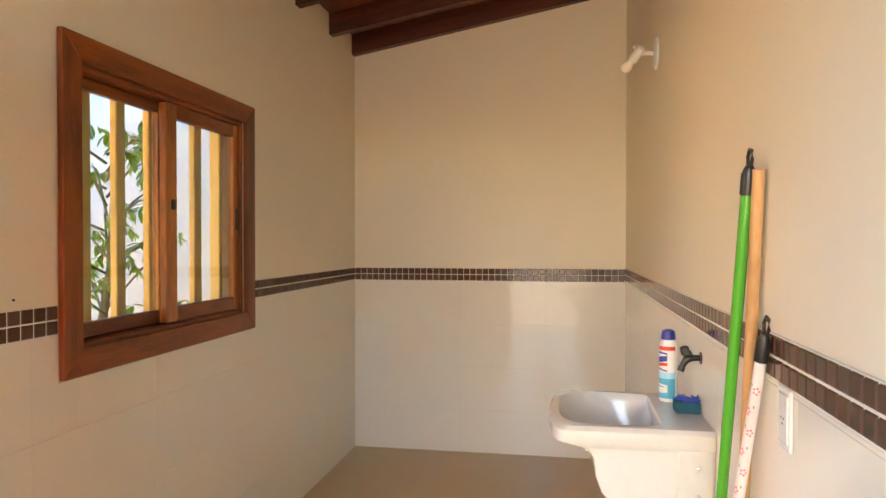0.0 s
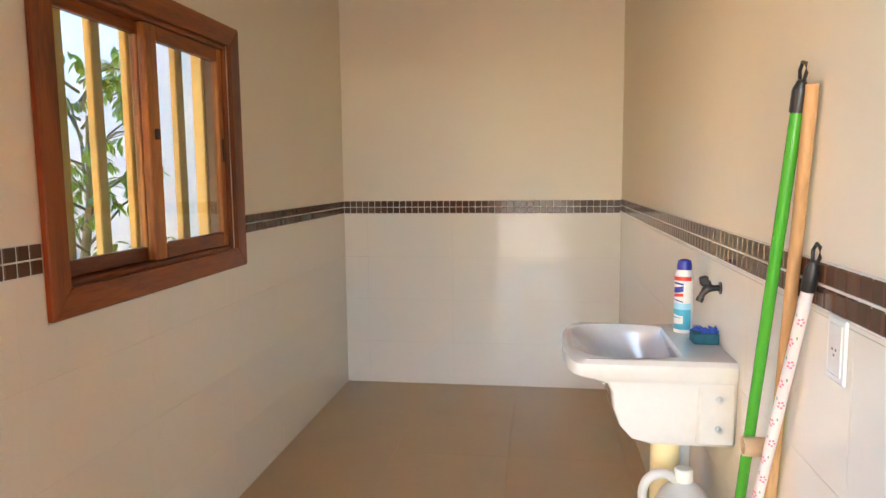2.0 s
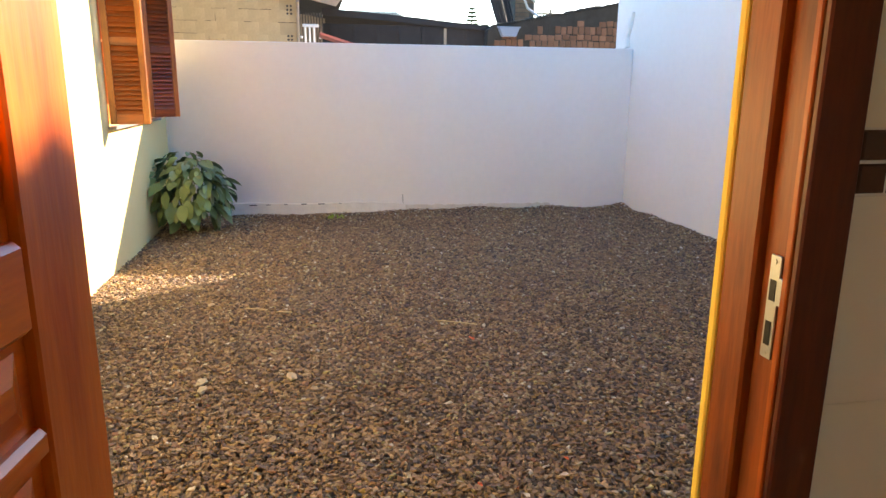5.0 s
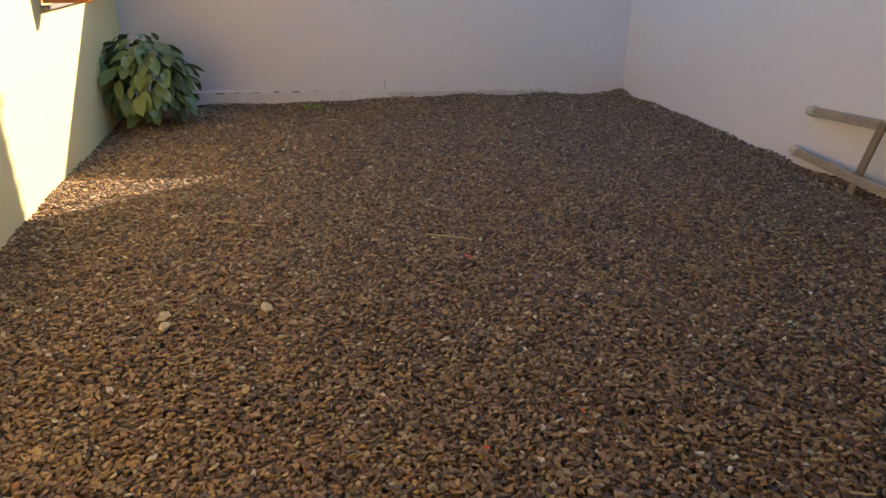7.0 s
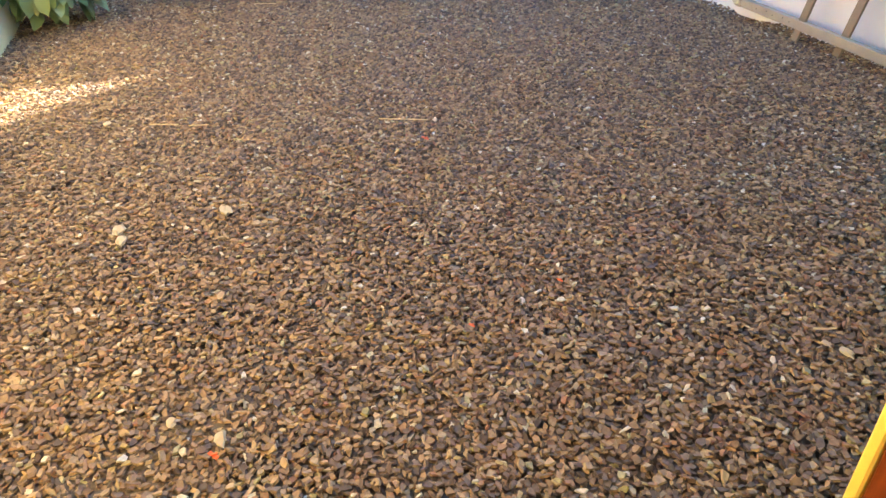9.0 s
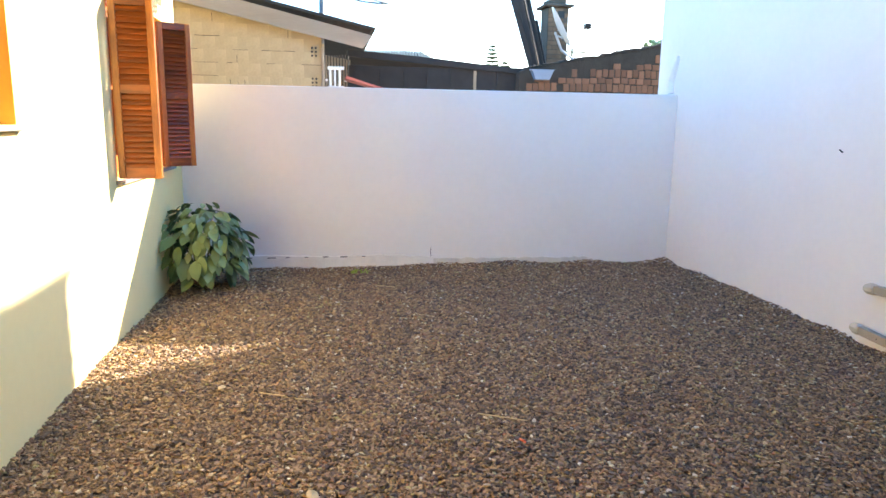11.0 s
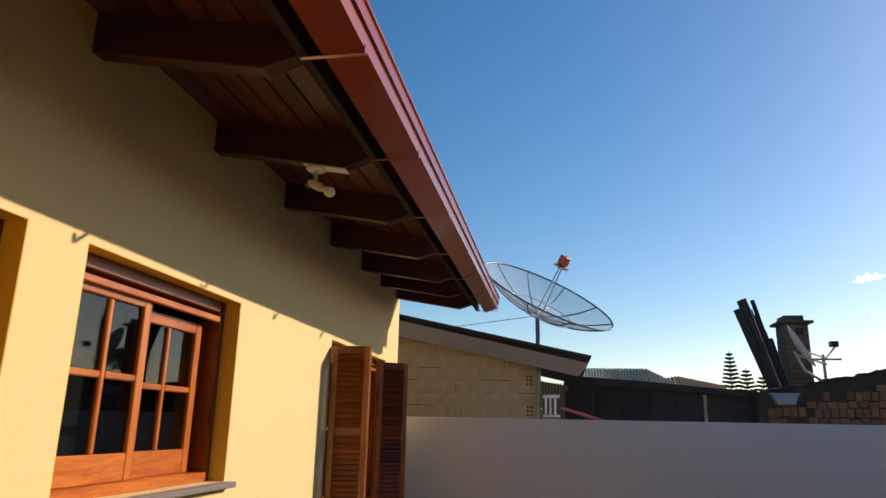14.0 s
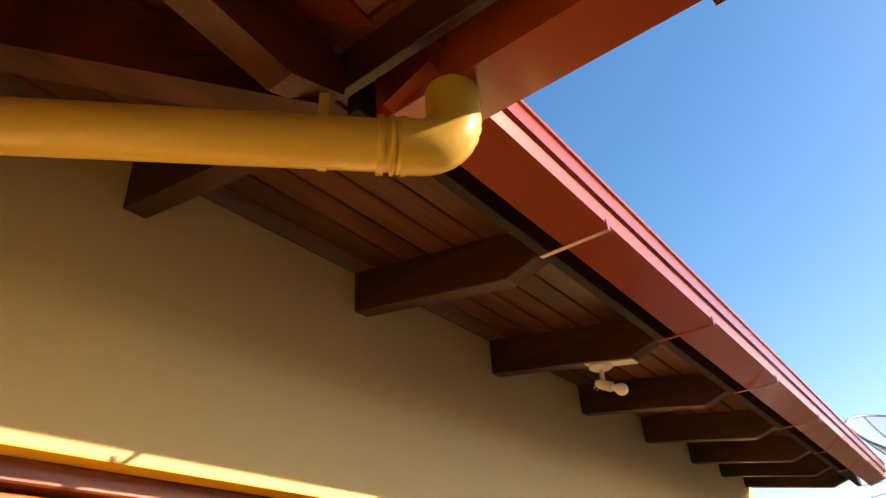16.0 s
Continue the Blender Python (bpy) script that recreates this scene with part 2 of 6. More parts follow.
def add_prism(bm, poly, m, depth):
    """A flat outline (x, y) pushed along z by depth, laid by m."""
    lo = [bm.verts.new(m @ Vector((x, y, 0))) for x, y in poly]
    hi = [bm.verts.new(m @ Vector((x, y, depth))) for x, y in poly]
    bm.faces.new(lo[::-1])
    bm.faces.new(hi)
    for i in range(len(poly)):
        j = (i + 1) % len(poly)
        bm.faces.new((lo[i], lo[j], hi[j], hi[i]))


def add_lathe(bm, prof, base, seg=20, sx=1.0, sy=1.0):
    """A turned shape from (radius, height) pairs."""
    rings = []
    for r, z in prof:
        rings.append([bm.verts.new((base[0] + sx * r * math.cos(2 * math.pi * k / seg), base[1] + sy * r * math.sin(2 * math.pi * k / seg), base[2] + z)) for k in range(seg)])
    for a, b in zip(rings, rings[1:]):
        for k in range(seg):
            bm.faces.new((a[k], a[(k + 1) % seg], b[(k + 1) % seg], b[k]))
    bm.faces.new(rings[0][::-1])
    bm.faces.new(rings[-1])


def finish(name, bm, material, smooth=False):
    bmesh.ops.recalc_face_normals(bm, faces=bm.faces)
    me = bpy.data.meshes.new(name)
    bm.to_mesh(me)
    bm.free()
    if material:
        me.materials.append(material)
    if smooth:
        me.shade_smooth()
        me.set_sharp_from_angle(angle=radians(40))
    return new(name, me)


def part(name, bm, material, parent, label="", smooth=False):
    ob = finish(name, bm, material, smooth)
    ob.parent = parent
    return tagged(ob, label)


def thing(name, label, category, at=(0, 0, 0), group="", m=None):
    ob = new(name)
    ob.matrix_world = m if m is not None else pose(*at)
    bpy.context.view_layer.update()
    return tagged(ob, label, category, group)


def struct(name, bm, material, label="", smooth=False):
    return tagged(finish(name, bm, material, smooth), label, name.split("_")[0], kind="structure")


def box_part(name, b, material, parent, bevel=0.002, label="", m=None):
    bm = bmesh.new()
    add_box(bm, *b, bevel=bevel, m=m)
    return part(name, bm, material, parent, label)


# ---- plan ----
W, N, S = 1.885, 4.87, -0.95          # laundry room: east wall, north wall, south wall
G = -0.10                             # gravel level
YH = -0.498                           # face of the house wall
XB, YS = -7.11, 4.86                  # yard: back wall, side wall
ZR = 3.003                            # rafters' underside at the house wall
SL = 0.175                            # roof slope
DY0, DY1, DZ = 0.735, 1.63, 2.10       # door opening
WY0, WY1, WZ0, WZ1 = 2.03, 3.14, 1.14, 2.035  # laundry window opening
WINS = [(-1.908, -0.66), (-3.43, -2.197), (-6.60, -4.95)]  # house windows, x
HZ0, HZ1 = 1.42, 2.322                # house window opening heights
H2Z0 = 1.02                           # the shuttered window starts lower


def wall_with_holes(name, along, face, thick, a0, a1, z0, z1, holes, material, label):
    """A wall along x or y with rectangular openings, in one mesh of abutting blocks without inner faces."""
    bm = bmesh.new()
    aa = sorted({a0, a1, *[h[0] for h in holes], *[h[1] for h in holes]})
    zz = sorted({z0, z1, *[h[2] for h in holes], *[h[3] for h in holes]})

    def solid(i, j):
        if not (0 <= i < len(aa) - 1 and 0 <= j < len(zz) - 1):
            return False
        ca, cz = (aa[i] + aa[i + 1]) / 2, (zz[j] + zz[j + 1]) / 2
        return not any(h[0] < ca < h[1] and h[2] < cz < h[3] for h in holes)

    def P(a, d, z):
        return Vector((a, face + d, z)) if along == "x" else Vector((face + d, a, z))
    cache = {}

    def V(a, d, z):
        key = (a, d, z)
        if key not in cache:
            cache[key] = bm.verts.new(P(a, d, z))
        return cache[key]
    for i in range(len(aa) - 1):
        for j in range(len(zz) - 1):
            if not solid(i, j):
                continue
            A, B, C, D = aa[i], aa[i + 1], zz[j], zz[j + 1]
            for d in (0, thick):
                bm.faces.new((V(A, d, C), V(B, d, C), V(B, d, D), V(A, d, D)))
            for (di, dj, e) in ((-1, 0, ((A, C), (A, D))), (1, 0, ((B, C), (B, D))), (0, -1, ((A, C), (B, C))), (0, 1, ((A, D), (B, D)))):
                if not solid(i + di, j + dj):
                    (p, q), (r, s) = e
                    bm.faces.new((V(p, 0, q), V(r, 0, s), V(r, thick, s), V(p, thick, q)))
    return struct(name, bm, material, label)


# ---- large structure: laundry room ----
wall_w = wall_with_holes("wall_west", "y", -0.004, -0.146, S - 0.15, N + 0.15, -0.3, 3.25, [(DY0 - 0.045, DY1 + 0.045, -0.05, DZ + 0.045), (WY0, WY1, WZ0, WZ1)], M_YELLOW, "yellow-painted outer wall of the laundry room with door and window openings")
wall_n = wall_with_holes("wall_north", "x", N + 0.004, 0.146, -0.004, W + 0.15, -0.3, 3.5, [], M_CREAM, "cream painted laundry end wall with glazed tiles below a mosaic band")
wall_e = wall_with_holes("wall_east", "y", W + 0.004, 0.15, S - 0.15, N + 0.004, -0.3, 3.5, [], M_CREAM, "cream painted laundry wall with glazed tiles behind the sink")
lining = wall_with_holes("wall_west_lining", "y", -0.0038, 0.003, S, N, 1.2, 2.96, [(DY0 - 0.05, DY1 + 0.05, 1.0, DZ + 0.05), (WY0 - 0.0005, WY1 + 0.0005, WZ0, WZ1)], M_CREAM, "cream painted inner face of the window wall")
wall_s = wall_with_holes("wall_south", "x", S, -0.15, -0.004, W + 0.15, -0.3, 3.5, [(0.05, W - 0.05, 0.0, 2.45)], M_PLASTER, "plain plastered inner wall")
bm = bmesh.new()
add_box(bm, -0.15, W + 0.1, S, N, -0.25, -0.004)
floor = struct("floor", bm, mat("tan_floor_grout", (0.48, 0.33, 0.175), rough=0.7), "floor bed under beige tiles")
# ceiling boards in one mesh, over the beams
bm = bmesh.new()
slope_in = (3.14 - 2.795) / W
ang = math.atan(slope_in)
rot = pose(0, 0, 2.795 + 0.14, 0, -math.degrees(ang), 0)
x = -0.01
while x < W + 0.02:
    add_box(bm, x, x + 0.094, S, N, 0.0, 0.016, bevel=0.004, m=rot)
    x += 0.097
add_box(bm, -0.01, W + 0.05, S, N, 0.018, 0.05, m=rot)
ceiling = struct("ceiling", bm, M_BOARD, "reddish-brown varnished tongue-and-groove ceiling boards")
BY = [-0.71, -0.14, 0.43, 1.0, 1.565, 2.135, 2.70, 3.275, 3.81, 4.365, 4.835]
for y in BY:
    th = thing("ceiling_beam", "dark red-brown varnished wooden beam under the sloping board ceiling", "beam", (0, y, 2.795), "beams of the laundry ceiling")
    box_part("beam_timber", (0.0, W / math.cos(ang), -0.032, 0.032, 0.001, 0.139), M_BEAM, th, 0.004).matrix_local = pose(0, 0, 0, 0, -math.degrees(ang), 0)

# ---- large structure: yard and house ----
bm = bmesh.new()
add_box(bm, -300, 300, -300, 300, G - 0.6, G - 0.25)
struct("ground", bm, M_SOIL, "dark earth that runs out to the horizon")
bm = bmesh.new()
ny, nx = 60, 80
grid = [[bm.verts.new((XB - 0.1 + (0 - XB) * i / nx, YH - 0.1 + (YS - YH + 0.2) * j / ny, G - 0.03 + 0.012 * noise.noise(Vector((i * 0.2, j * 0.2, 3))))) for j in range(ny + 1)] for i in range(nx + 1)]
for i in range(nx):
    for j in range(ny):
        bm.faces.new((grid[i][j], grid[i + 1][j], grid[i + 1][j + 1], grid[i][j + 1]))
struct("ground_yard", bm, M_SOIL, "dark bed under the gravel of the yard")
holes = [(a, b, H2Z0 if i == 2 else HZ0, HZ1) for i, (a, b) in enumerate(WINS)]
wall_h = wall_with_holes("wall_house", "x", YH, -0.2, XB - 0.0, -0.15, -0.4, 3.168, holes, M_YELLOW, "pale yellow painted house wall with deep window openings")
bm = bmesh.new()
add_box(bm, XB - 0.0, -0.35, -6, -5.8, -0.4, 3.3)
add_box(bm, XB, XB + 0.2, -5.8, YH - 0.2, -0.4, 3.3)
add_box(bm, -0.35, -0.15, -5.8, YH - 0.2, -0.4, 3.3)
struct("wall_house_rear", bm, M_YELLOW, "plain yellow walls that close the house")
bm = bmesh.new()
add_box(bm, XB + 0.2, -0.35, -5.8, YH - 0.2, 0.0, 0.05)
add_box(bm, XB + 0.2, -0.35, -5.8, YH - 0.2, 2.6, 2.65)
add_box(bm, XB + 0.2, -0.35, -3.2, -3.1, 0.05, 2.6)
struct("wall_inner_rooms", bm, M_PLASTER, "dim plain rooms behind the house windows")
bm = bmesh.new()
add_box(bm, XB - 0.15, XB, YH - 0.25, YS, -0.5, 1.80, bevel=0.006)
wall_b = struct("wall_back", bm, M_WHITE, "white painted garden wall with bare edge near the gravel")
bm = bmesh.new()
add_box(bm, -7.60, -0.151, YS, YS + 0.15, -0.5, 3.30)
wall_s2 = struct("wall_side", bm, M_WHITE, "tall white painted neighbouring wall beside the yard")

# ---- eaves ----
def deck_z(y):
    """The underside of the soffit boards over the yard, by distance from the house."""
    return ZR + 0.17 - SL * (y - YH)
YT, XT, XV = 0.372, -1.19, -0.15
eave = thing("house_roof_edge", "dark-stained board soffit of the house roof above the yellow wall", "roof", (0, 0, 0))
A = math.degrees(math.atan(SL))
y = YH + 0.0
k = 0
while y < YT - 0.02:
    y1 = min(y + 0.118, YT)
    xe = XV - (y - YH) * (XV - XT) / (YT - YH)
    mm = pose(0, y, deck_z(y), -A, 0, 0)
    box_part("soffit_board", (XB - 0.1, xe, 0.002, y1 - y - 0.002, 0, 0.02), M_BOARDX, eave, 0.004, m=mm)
    y += 0.12
bm = bmesh.new()
add_box(bm, XB - 0.12, XV, -6.2, YT + 0.09, 0.024, 0.07, m=pose(0, 0, deck_z(0), -A, 0, 0))
part("roof_cover", bm, M_GUTTER, eave, "red roof sheeting")
lau = thing("laundry_roof_edge", "dark-stained board soffit of the laundry roof over the door", "roof", (0, 0, 0))
x = XV
while x > XT + 0.02:
    ys = YH + (XV - x) * (YT - YH) / (XV - XT)
    zz = deck_z(YT) + SL * (x - XT)
    mm = pose(x, 0, zz, 0, -A, 0)
    box_part("soffit_board", (-0.118 + 0.002, -0.002, ys, 5.02, 0, 0.02), M_BOARD, lau, 0.004, m=mm)
    x -= 0.12
bm = bmesh.new()
add_box(bm, XT - XV - 0.09, 2.6, YT + 0.02, 5.02, 0.024, 0.07, m=pose(XV, 0, deck_z(YT) + SL * (XV - XT), 0, -A, 0))
part("roof_cover", bm, M_GUTTER, lau, "red roof sheeting")


def rafter_poly(run, tail=0.14):
    """Side outline of a rafter tail, from the wall outwards, with its lower corner cut off."""
    return [(0, 0), (run - tail, -SL * (run - tail)), (run, -SL * run + 0.07), (run, -SL * run + 0.168), (0, 0.168)]
for x in (-2.085, -3.01, -3.91, -4.80, -5.64, -6.315, -6.96):
    th = thing("house_rafter", "dark stained rafter tail with cut corner on the yellow wall", "rafter", (x, YH, ZR), "rafters of the house eave")
    bm = bmesh.new()
    add_prism(bm, rafter_poly(0.81), Matrix(((0, 0, 1, -0.035), (1, 0, 0, 0), (0, 1, 0, 0), (0, 0, 0, 1))), 0.07)
    bmesh.ops.bevel(bm, geom=list(bm.edges), offset=0.004, segments=1, affect="EDGES")
    part("rafter_timber", bm, M_BEAMY, th)
th = thing("house_rafter", "dark brown stained short rafter beside the roof valley", "rafter", (-1.16, YH, ZR), "rafters of the house eave")
bm = bmesh.new()
add_prism(bm, rafter_poly(0.74), Matrix(((0, 0, 1, -0.035), (1, 0, 0, 0), (0, 1, 0, 0), (0, 0, 0, 1))), 0.07)
part("rafter_timber", bm, M_BEAMY, th)
for y, drop in ((0.335, 0.045), (1.27, 0.0), (2.2, 0.0), (3.13, 0.0), (4.06, 0.0)):
    th = thing("laundry_rafter", "dark brown stained rafter tail under the laundry eave", "rafter", (XV, y, deck_z(YT) + SL * (XV - XT) - 0.17), "rafters of the laundry eave")
    bm = bmesh.new()
    add_prism(bm, [(u, v - (drop if v < 0.1 else 0)) for u, v in rafter_poly(0.98)], Matrix(((-1, 0, 0, 0), (0, 0, 1, -0.035), (0, 1, 0, 0), (0, 0, 0, 1))), 0.07)
    part("rafter_timber", bm, M_BEAM, th)
# valley rafter
th = thing("valley_rafter", "dark brown valley rafter running to the inner corner of the roof", "rafter", (XV, YH, ZR), "")
d = Vector((XT - XV, YT - YH, 0))
bm = bmesh.new()
vx = Matrix.Translation((0, 0, 0)) @ Matrix.Rotation(math.atan2(d.y, d.x), 4, "Z") @ Matrix(((1, 0, 0, 0), (0, 0, 1, -0.04), (0, 1, 0, 0), (0, 0, 0, 1)))
s2 = SL * (YT - YH) / d.length
add_prism(bm, [(0, -0.01), (d.length - 0.08, -0.01 - s2 * (d.length - 0.08)), (d.length - 0.08, 0.165 - s2 * (d.length - 0.08)), (0, 0.165)], vx, 0.08)
part("rafter_timber", bm, M_BEAM, th)
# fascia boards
# near-black house fascia: shade of the gap behind the gutter put into its colour
M_FASCIA = mat("shaded_gap_fascia", (0.02, 0.012, 0.010), rough=0.85, spread=0.3, scale=8)
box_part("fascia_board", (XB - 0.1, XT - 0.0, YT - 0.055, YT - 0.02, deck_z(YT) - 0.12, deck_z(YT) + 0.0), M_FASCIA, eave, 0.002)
box_part("fascia_board", (XT + 0.035, XT + 0.060, YT - 0.03, 5.02, deck_z(YT) - 0.115, deck_z(YT) + 0.0), M_BEAMY, lau, 0.002)


# ---- gutters ----
def gutter_section(bm, m, length, inner=0.0, rise=0.0):
    """A box gutter, 0.18 wide at most, with turned lips, along local z."""
    t = 0.003
    o = [(inner, 0.14), (inner, 0), (0.18 - 0.2 * rise, rise), (0.18, 0.085), (0.192, 0.09), (0.192, 0.145), (0.20, 0.15), (0.20, 0.163),
         (0.189, 0.16), (0.189, 0.09), (0.18 - t, 0.088), (0.18 - 0.2 * rise - t, rise + t), (inner + t, t), (inner + t, 0.14)]
    add_prism(bm, o, m, length)
ZG = 2.870
gut = thing("house_gutter", "red oxide painted metal box gutter along the house eave", "gutter", (0, 0, 0))
bm = bmesh.new()
gutter_section(bm, Matrix(((0, 0, -1, XT - 0.0), (1, 0, 0, YT + 0.005), (0, 1, 0, ZG), (0, 0, 0, 1))), XT - XB + 0.0, 0.045, 0.04)
part("channel", bm, M_GUTTER, gut)
for x in (-1.975, -2.86, -3.74, -4.60, -5.43, -6.2, -6.98):
    bm = bmesh.new()
    add_box(bm, x - 0.009, x + 0.009, YT - 0.03, YT + 0.19, ZG - 0.004, ZG - 0.001)
    add_box(bm, x - 0.009, x + 0.009, YT + 0.188, YT + 0.192, ZG - 0.004, ZG + 0.03)
    part("bracket", bm, M_GUTTER, gut)
gut2 = thing("laundry_gutter", "red oxide painted metal box gutter along the laundry eave", "gutter", (0, 0, 0))
bm = bmesh.new()
gutter_section(bm, Matrix(((-1, 0, 0, XT), (0, 0, 1, YT + 0.0), (0, 1, 0, ZG - 0.002), (0, 0, 0, 1))), 4.4, 0.035)
part("channel", bm, M_GUTTER, gut2)
for y in (1.07, 2.0, 2.93):
    bm = bmesh.new()
    add_box(bm, XT - 0.205, XT + 0.03, y - 0.012, y + 0.012, ZG - 0.006, ZG - 0.002)
    add_box(bm, XT - 0.206, XT - 0.202, y - 0.012, y + 0.012, ZG - 0.006, ZG + 0.03)
    part("bracket", bm, M_GUTTER, gut2)

# ---- rainwater pipe ----
pipe = thing("rainwater_pipe", "yellow painted drain pipe hung below the gutter corner", "pipe", (0, 0, 0))
P0, P1 = Vector((-1.228, 0.520, 2.722)), Vector((-0.2, -0.45, 2.715))
dd = (P1 - P0).normalized()
bm = bmesh.new()
add_tube(bm, [P0 + dd * 0.06, P1], 0.052, 24)
part("tube", bm, M_PIPE, pipe, smooth=True)
bm = bmesh.new()
RB = 0.072
heel = P0 - dd * 0.045
arc = [Vector((heel.x, heel.y, ZG)), heel + Vector((0, 0, RB + 0.01))] + [heel + Vector((0, 0, RB * (1 - math.sin(a)))) + dd * RB * (1 - math.cos(a)) for a in [k * math.pi / 16 for k in range(9)]] + [P0 + dd * 0.075]
add_tube(bm, arc, 0.056, 24)
part("elbow", bm, M_PIPE, pipe, smooth=True)
for s, w in ((0.055, 0.012), (0.08, 0.006), (0.10, 0.012)):
    bm = bmesh.new()
    add_tube(bm, [P0 + dd * s, P0 + dd * (s + w)], 0.059, 24)
    part("collar", bm, M_PIPE, pipe, smooth=True)
bm = bmesh.new()
c = P0 + dd * 0.215
add_tube(bm, [c - dd * 0.009, c + dd * 0.009], 0.0555, 24)
add_box(bm, -0.010, 0.010, -0.004, 0.004, 0.045, 0.128, 0.003, m=Matrix.Translation(c) @ Matrix.Rotation(math.atan2(dd.y, dd.x), 4, "Z"))
part("strap", bm, M_PIPE, pipe)

# ---- corrugated roof edge on the side wall ----
shed = thing("neighbour_shed_roof", "grey corrugated cement roof edge above the white wall", "roof", (0, 0, 0))
M_CEMENT = mat("weathered_fibre_cement", (0.13, 0.12, 0.11), rough=0.9, spread=0.35, scale=5, bump=0.3, fine=0.15)
bm = bmesh.new()
cols = []
for i in range(550):
    x = -7.70 + i * 0.0138
    z = 3.452 + 0.016 * math.sin(i * 0.0138 / 0.10 * 2 * math.pi) + (0.012 if 60 < i < 200 else 0)
    cols.append([bm.verts.new((x, YS - 0.04, z)), bm.verts.new((x, YS + 1.2, z + 0.14)), bm.verts.new((x, YS + 1.2, z + 0.128)), bm.verts.new((x, YS - 0.04, z - 0.012))])
for a, b in zip(cols, cols[1:]):
    for k in range(4):
        bm.faces.new((a[k], b[k], b[(k + 1) % 4], a[(k + 1) % 4]))
part("corrugated_sheet", bm, M_CEMENT, shed)
# added black strip: the shaded underside of the sheet's overhang, put into colour
box_part("dark_underside_strip", (-7.58, -0.16, YS + 0.002, YS + 0.07, 3.392, 3.436), M_BLACKP, shed, 0.004)
box_part("eave_board", (-7.60, -0.16, YS - 0.03, YS + 0.08, 3.301, 3.39), mat("bare_concrete_edge", (0.42, 0.39, 0.35), rough=0.9, spread=0.2, scale=4, bump=0.2), shed, 0.004)
bm = bmesh.new()
for i in range(60):
    a, b = 1.9 + i * 0.0232, 1.9 + (i + 1) * 0.0232
    o0, o1 = 0.015 * math.sin(i * 1.05), 0.015 * math.sin((i + 1) * 1.05)
    vs = [bm.verts.new(p) for p in ((-7.625 + o0, YS + 0.01, a), (-7.625 + o1, YS + 0.01, b), (-7.625 + o1, YS + 1.1, b), (-7.625 + o0, YS + 1.1, a))]
    bm.faces.new(vs)
part("end_sheet", bm, M_CEMENT, shed)

# ---- laundry window ----
def frame_parts(parent, names, y0, y1, z0, z1, w, x0, x1, mats=(None, None), bevel=0.004):
    """Four sides of a rectangular frame in the plane of the west wall."""
    mv, mh = mats
    box_part(names[0], (x0, x1, y0, y0 + w, z0, z1), mv, parent, bevel)
    box_part(names[0], (x0, x1, y1 - w, y1, z0, z1), mv, parent, bevel)
    box_part(names[1], (x0, x1, y0 + w, y1 - w, z1 - w, z1), mh, parent, bevel)
    box_part(names[1], (x0, x1, y0 + w, y1 - w, z0, z0 + w), mh, parent, bevel)


def miter_casing(parent, y0, y1, z0, z1, w, x0, x1, bottom=True, upright=M_FRAME, level=M_FRAMEY):
    """A mitred casing on the inner face of the west wall."""
    sides = [((y0, z1), (y1, z1), (y1 - w, z1 - w), (y0 + w, z1 - w), level)]
    zb = z0 + w if bottom else z0
    sides.append(((y0, z0), (y0, z1), (y0 + w, z1 - w), (y0 + w, zb), upright))
    sides.append(((y1, z1), (y1, z0), (y1 - w, zb), (y1 - w, z1 - w), upright))
    if bottom:
        sides.append(((y1, z0), (y0, z0), (y0 + w, z0 + w), (y1 - w, z0 + w), level))
    for a, b, c, d, mm in sides:
        bm = bmesh.new()
        add_prism(bm, [a, b, c, d], Matrix(((0, 0, 1, x0), (1, 0, 0, 0), (0, 1, 0, 0), (0, 0, 0, 1))), x1 - x0)
        bmesh.ops.bevel(bm, geom=list(bm.edges), offset=0.003, segments=1, affect="EDGES")
        part("casing", bm, mm, parent)


win = tagged(new("window_1"), "red-brown varnished wooden sliding window with pine bars", "window", kind="structure")
miter_casing(win, 1.955, 3.225, 1.062, 2.115, 0.085, 0.001, 0.022)
frame_parts(win, ("frame_side", "frame_rail"), WY0 + 0.001, WY1 - 0.001, WZ0 + 0.001, WZ1 - 0.001, 0.022, -0.098, 0.0, (M_FRAME, M_FRAMEY))
frame_parts(win, ("outer_lining", "outer_lining"), WY0 + 0.001, WY1 - 0.001, WZ0 + 0.001, WZ1 - 0.001, 0.034, -0.149, -0.099, (M_BAR, M_BAR))


def sash(name, y0, y1, x, ws, wt, wb):
    s = new(name)
    s.parent = win
    z0, z1 = WZ0 + 0.024, WZ1 - 0.024
    box_part("stile", (x, x + 0.03, y0, y0 + ws[0], z0, z1), M_SASH, s, 0.004)
    box_part("stile", (x, x + 0.03, y1 - ws[1], y1, z0, z1), M_SASH, s, 0.004)
    box_part("rail", (x, x + 0.03, y0 + ws[0], y1 - ws[1], z1 - wt, z1), M_FRAMEY, s, 0.004)
    box_part("rail", (x, x + 0.03, y0 + ws[0], y1 - ws[1], z0, z0 + wb), M_FRAMEY, s, 0.004)
    g = box_part("pane", (x + 0.012, x + 0.016, y0 + ws[0], y1 - ws[1], z0 + wb, z1 - wt), M_GLASS, s, 0, "clear glass pane with glare")
    g.visible_shadow = False
    return s


